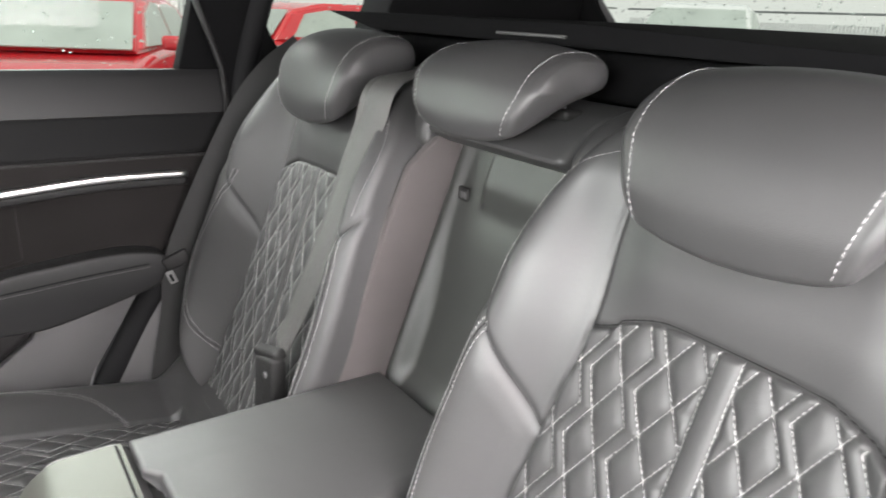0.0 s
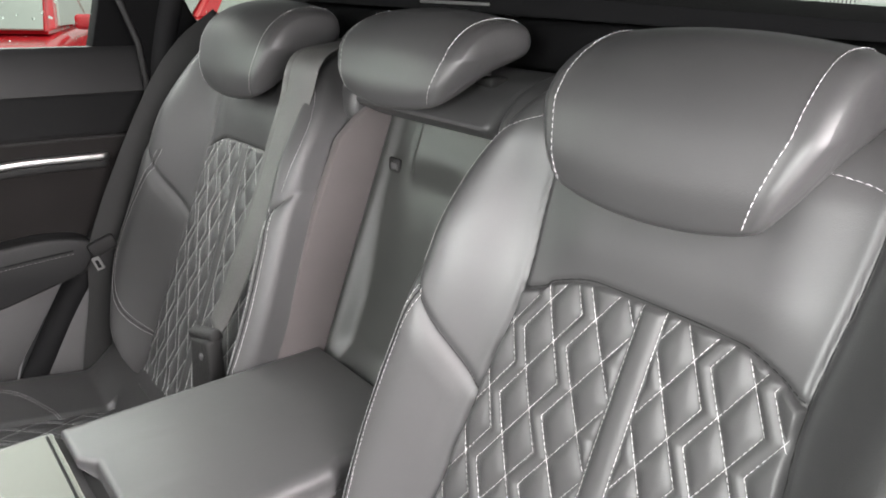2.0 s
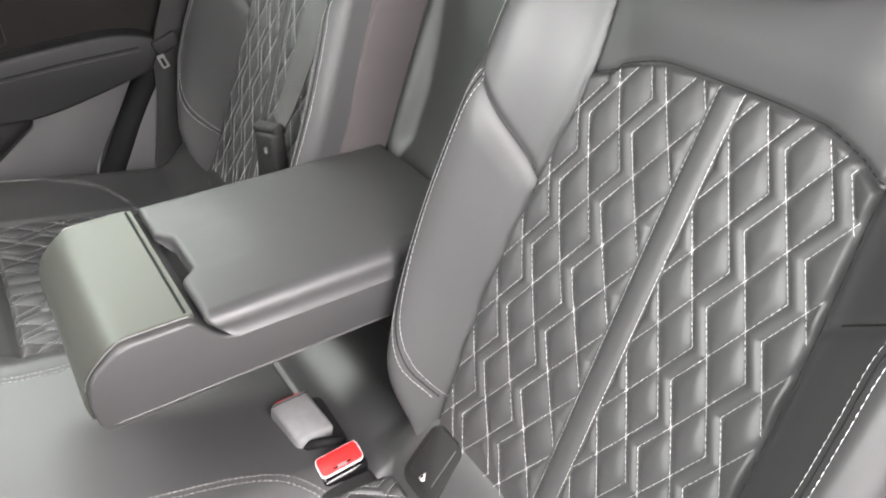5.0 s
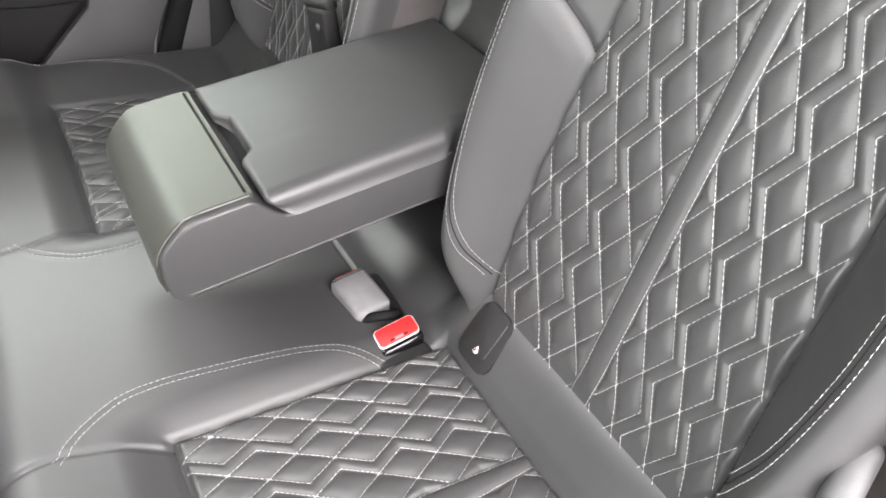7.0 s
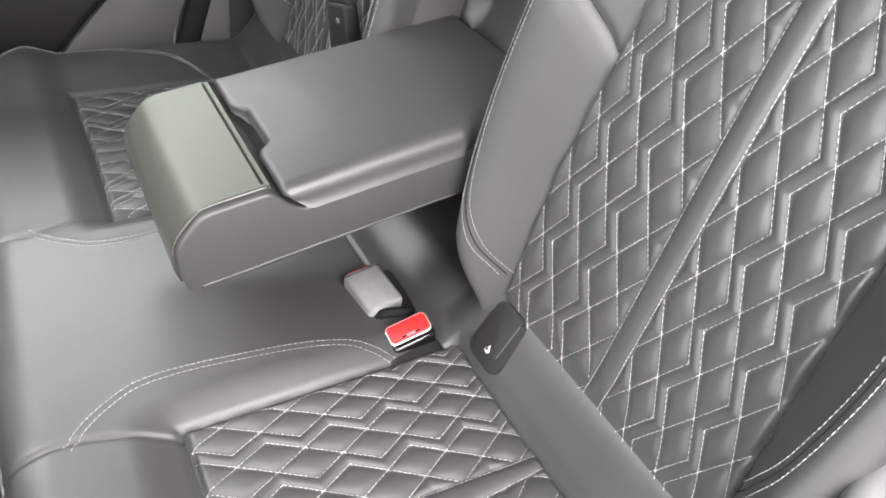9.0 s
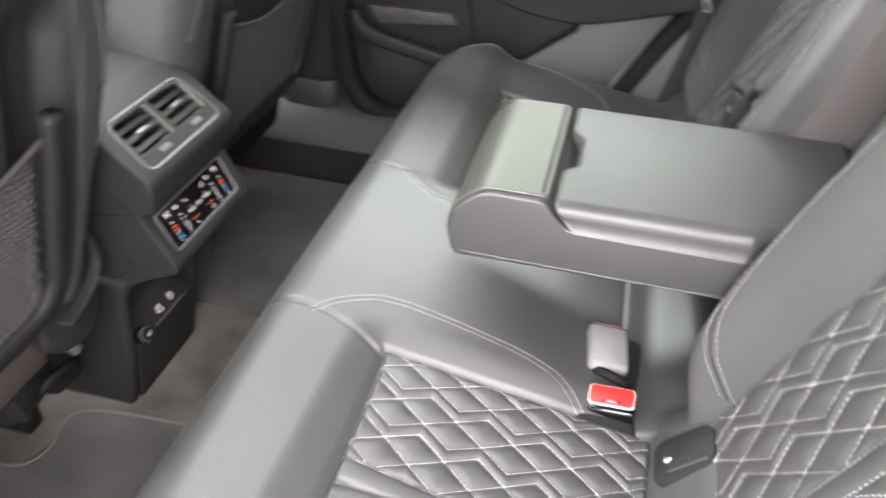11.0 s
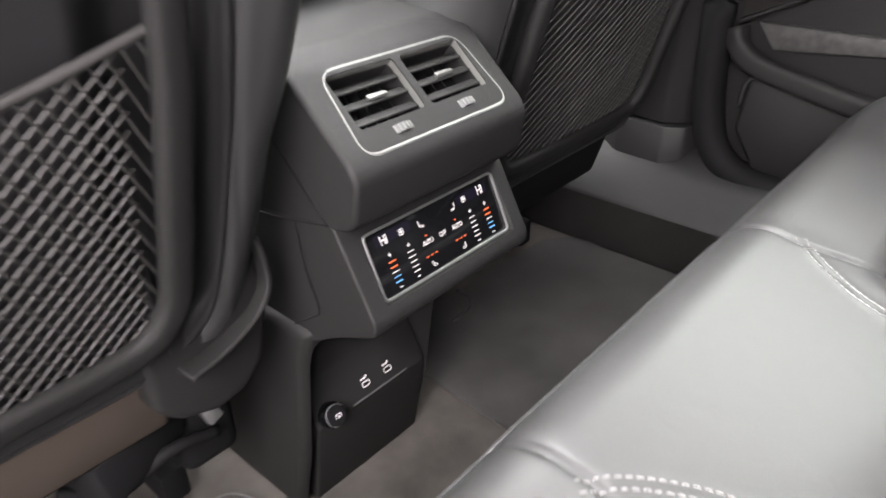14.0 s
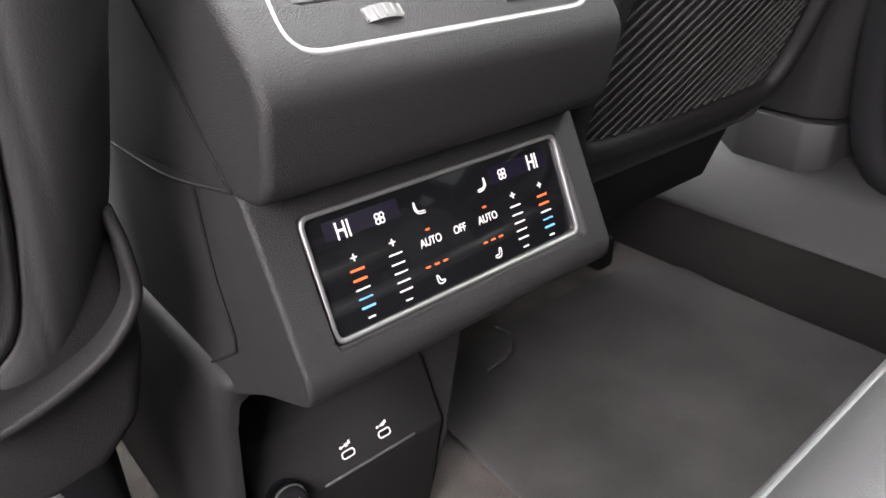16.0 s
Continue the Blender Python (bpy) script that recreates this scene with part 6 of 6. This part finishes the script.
def build_car(place, mat, label):
    """A hatchback, its nose along +y in its own frame."""
    car = empty("parked_car", label, "car", place.to_translation(), "cars parked outside")

    def put(name, bm, m, parent=car, note=""):
        return part(name, transformed_by(bm, place), m, parent, note)

    side = [(-2.05, 0.30), (-2.10, 0.62), (-2.02, 0.92), (-1.6, 0.98), (0.75, 0.93), (1.45, 0.86), (1.95, 0.70), (2.08, 0.50), (2.05, 0.28), (1.70, 0.20), (-1.7, 0.20)]
    put("body", prism(side, "x", -0.89, 0.89, 0.09, 4), mat)
    roof = [(-1.95, 0.94), (-1.55, 1.36), (-1.0, 1.47), (-0.2, 1.47), (0.28, 1.36), (1.00, 0.93)]
    bm = prism(roof, "x", -0.80, 0.80, 0.0)
    for v in bm.verts:
        v.co.x *= 1 - 0.24 * max(0, v.co.z - 0.93) / 0.54
    bmesh.ops.bevel(bm, geom=bm.edges[:], offset=0.05, segments=3, affect="EDGES", clamp_overlap=True)
    put("roof", bm, mat)
    for s in (-1, 1):
        for name, poly in (("front_window", [(-0.42, 0.97), (-0.42, 1.36), (-0.20, 1.39), (0.22, 1.28), (0.70, 0.99)]), ("rear_window", [(-1.60, 1.02), (-1.35, 1.32), (-0.95, 1.38), (-0.52, 1.37), (-0.52, 0.97)])):
            bm = prism(poly, "x", -0.012, 0.012, 0.0)
            for v in bm.verts:
                v.co.x += s * (0.805 * (1 - 0.24 * (v.co.z - 0.93) / 0.54) + 0.002)
            put(name, bm, CAR_GLASS, car, "grey side window")
        put("wing_mirror", rbox((0.20, 0.10, 0.14), 0.04, 4, (s * 0.99, 0.55, 1.02)), mat, car, "painted wing mirror")
        put("head_lamp", rbox((0.34, 0.30, 0.14), 0.05, 3, (s * 0.66, 1.86, 0.68)), CAR_GLASS, car, "clear head lamp")
        put("tail_lamp", rbox((0.10, 0.12, 0.30), 0.03, 3, (s * 0.78, -2.02, 0.80)), RED, car, "red tail lamp")
        for y in (-1.28, 1.28):
            bm = bmesh.new()
            bmesh.ops.create_cone(bm, cap_ends=True, segments=28, radius1=0.32, radius2=0.32, depth=0.22)
            bm.transform(Matrix.Translation((s * 0.80, y, 0.32)) @ pose(0, 0, 0, 0, 90, 0))
            w = put("wheel", bm, TYRE, car, "black tyre")
            bm = bmesh.new()
            bmesh.ops.create_cone(bm, cap_ends=True, segments=20, radius1=0.20, radius2=0.17, depth=0.24)
            bm.transform(Matrix.Translation((s * 0.80, y, 0.32)) @ pose(0, 0, 0, 0, 90, 0))
            put("rim", bm, ALUMINIUM, w, "silver rim")
    for name, y0, z0, y1, z1, w0, w1 in (("windscreen", 0.98, 0.965, 0.30, 1.375, 0.72, 0.60), ("tailgate_window", -1.93, 1.00, -1.58, 1.36, 0.70, 0.60)):
        out = np.array([0, (z1 - z0), -(y1 - y0)]) * (1 if y0 > 0 else -1)
        out = out / np.linalg.norm(out) * 0.012
        lo, hi = np.array([0, y0, z0]), np.array([0, y1, z1])
        v = []
        for k in (-0.03, 1.0):
            for p, w in ((lo, w0), (hi, w1)):
                for s in (-1, 1):
                    v.append(tuple(np.array([s * w, 0, 0]) + p + out * k))
        me = mesh(name, [place @ Vector(q) for q in v], [(0, 1, 3, 2), (4, 6, 7, 5), (0, 4, 5, 1), (2, 3, 7, 6), (0, 2, 6, 4), (1, 5, 7, 3)], CAR_GLASS, car, "grey glass", False)
    return car


GROUND = -0.37
build_car(pose(-7.68, 0.79, GROUND, 0, 0, -115.5), RED_PAINT, "red hatchback parked in the wet yard")
build_car(pose(-9.8, 5.0, GROUND, 0, 0, 10), RED_PAINT, "red hatchback parked behind the other red one")
build_car(pose(-7.5, 10.6, GROUND, 0, 0, 210) @ Matrix.Scale(1.2, 4), WHITE_PAINT, "white hatchback parked behind the car")
build_car(pose(-2.8, 10.2, GROUND, 0, 0, 190), PALE_PAINT, "silver hatchback parked behind the car")


def build_fence(a, b, label):
    f = empty("fence", label, "fence", (a[0], a[1], GROUND), "yard fences")
    a, b = Vector((a[0], a[1], GROUND)), Vector((b[0], b[1], GROUND))
    d = b - a
    yaw = math.atan2(d.y, d.x)
    turn = Matrix.Rotation(yaw, 4, "Z")
    for z in (0.25, 1.75):
        part("rail", rbox((d.length, 0.04, 0.05), 0.004, 1, tuple((a + b) / 2 + Vector((0, 0, z))), turn), FENCE, f, "grey steel rail")
    me = None
    n = int(d.length / 0.16)
    for k in range(n + 1):
        if me is None:
            ob = part("pale", rbox((0.055, 0.02, 2.0), 0.004, 1), FENCE, f, "grey steel pale")
            me = ob.data
        else:
            ob = new("pale", me)
            ob.parent, ob.matrix_parent_inverse = f, Matrix.Translation(f.location).inverted()
        ob.matrix_world = Matrix.Translation(a + d * (k / n) + Vector((0, 0, 1.0))) @ turn
    return f


# steel kept paler, with the haze of the yard in its colour
FENCE = material("hazy grey galvanised steel", (0.30, 0.31, 0.31), 0.5, metal=0.3, vary=0.2)
build_fence((-14, 16.0), (6, 14.5), "grey steel palisade fence at the end of the yard")
build_fence((-14.0, -4.0), (-14.0, 15.5), "grey steel palisade fence beside the red cars")


def build_drops(name, count, spot, out, label):
    """Rain drops on a pane: small flat domes."""
    rnd = random.Random(5)
    verts, faces = [], []
    out = np.array(out, float)
    e1 = np.cross(out, (0, 0, 1.0))
    e2 = np.cross(e1, out)
    for _ in range(count):
        c, r = np.array(spot(rnd)), rnd.choice((0.0008, 0.0012, 0.0018, 0.0025))
        n = len(verts)
        for k in range(8):
            t = 2 * math.pi * k / 8
            verts.append(c + r * (e1 * math.cos(t) + e2 * math.sin(t)))
        for k in range(8):
            t = 2 * math.pi * k / 8
            verts.append(c + 0.6 * r * (e1 * math.cos(t) + e2 * math.sin(t)) + out * r * 0.4)
        faces += [(n + k, n + (k + 1) % 8, n + 8 + (k + 1) % 8, n + 8 + k) for k in range(8)]
        faces.append(tuple(n + 8 + k for k in range(8)))
    ob = mesh(name, verts, faces, DROP)
    return tagged(ob, label, "rain drops", kind="stuff")


DROP = material("grey rain drop", (0.35, 0.37, 0.36), 0.05, vary=0.3, vary_size=200)
build_drops("rain_drops", 900, lambda r: (r.uniform(-0.65, 0.6), 0.9885, r.uniform(1.02, 1.30)), (0, 1, 0), "fine rain drops on the rear window")
build_drops("rain_drops", 260, lambda r: (-0.773, r.uniform(-0.85, -0.05), r.uniform(0.92, 1.22)), (-1, 0, 0), "fine rain drops on the far door window")
build_drops("rain_drops", 140, lambda r: (-0.793, r.uniform(0.10, 0.38), r.uniform(0.96, 1.25)), (-1, 0, 0), "fine rain drops on the quarter window")
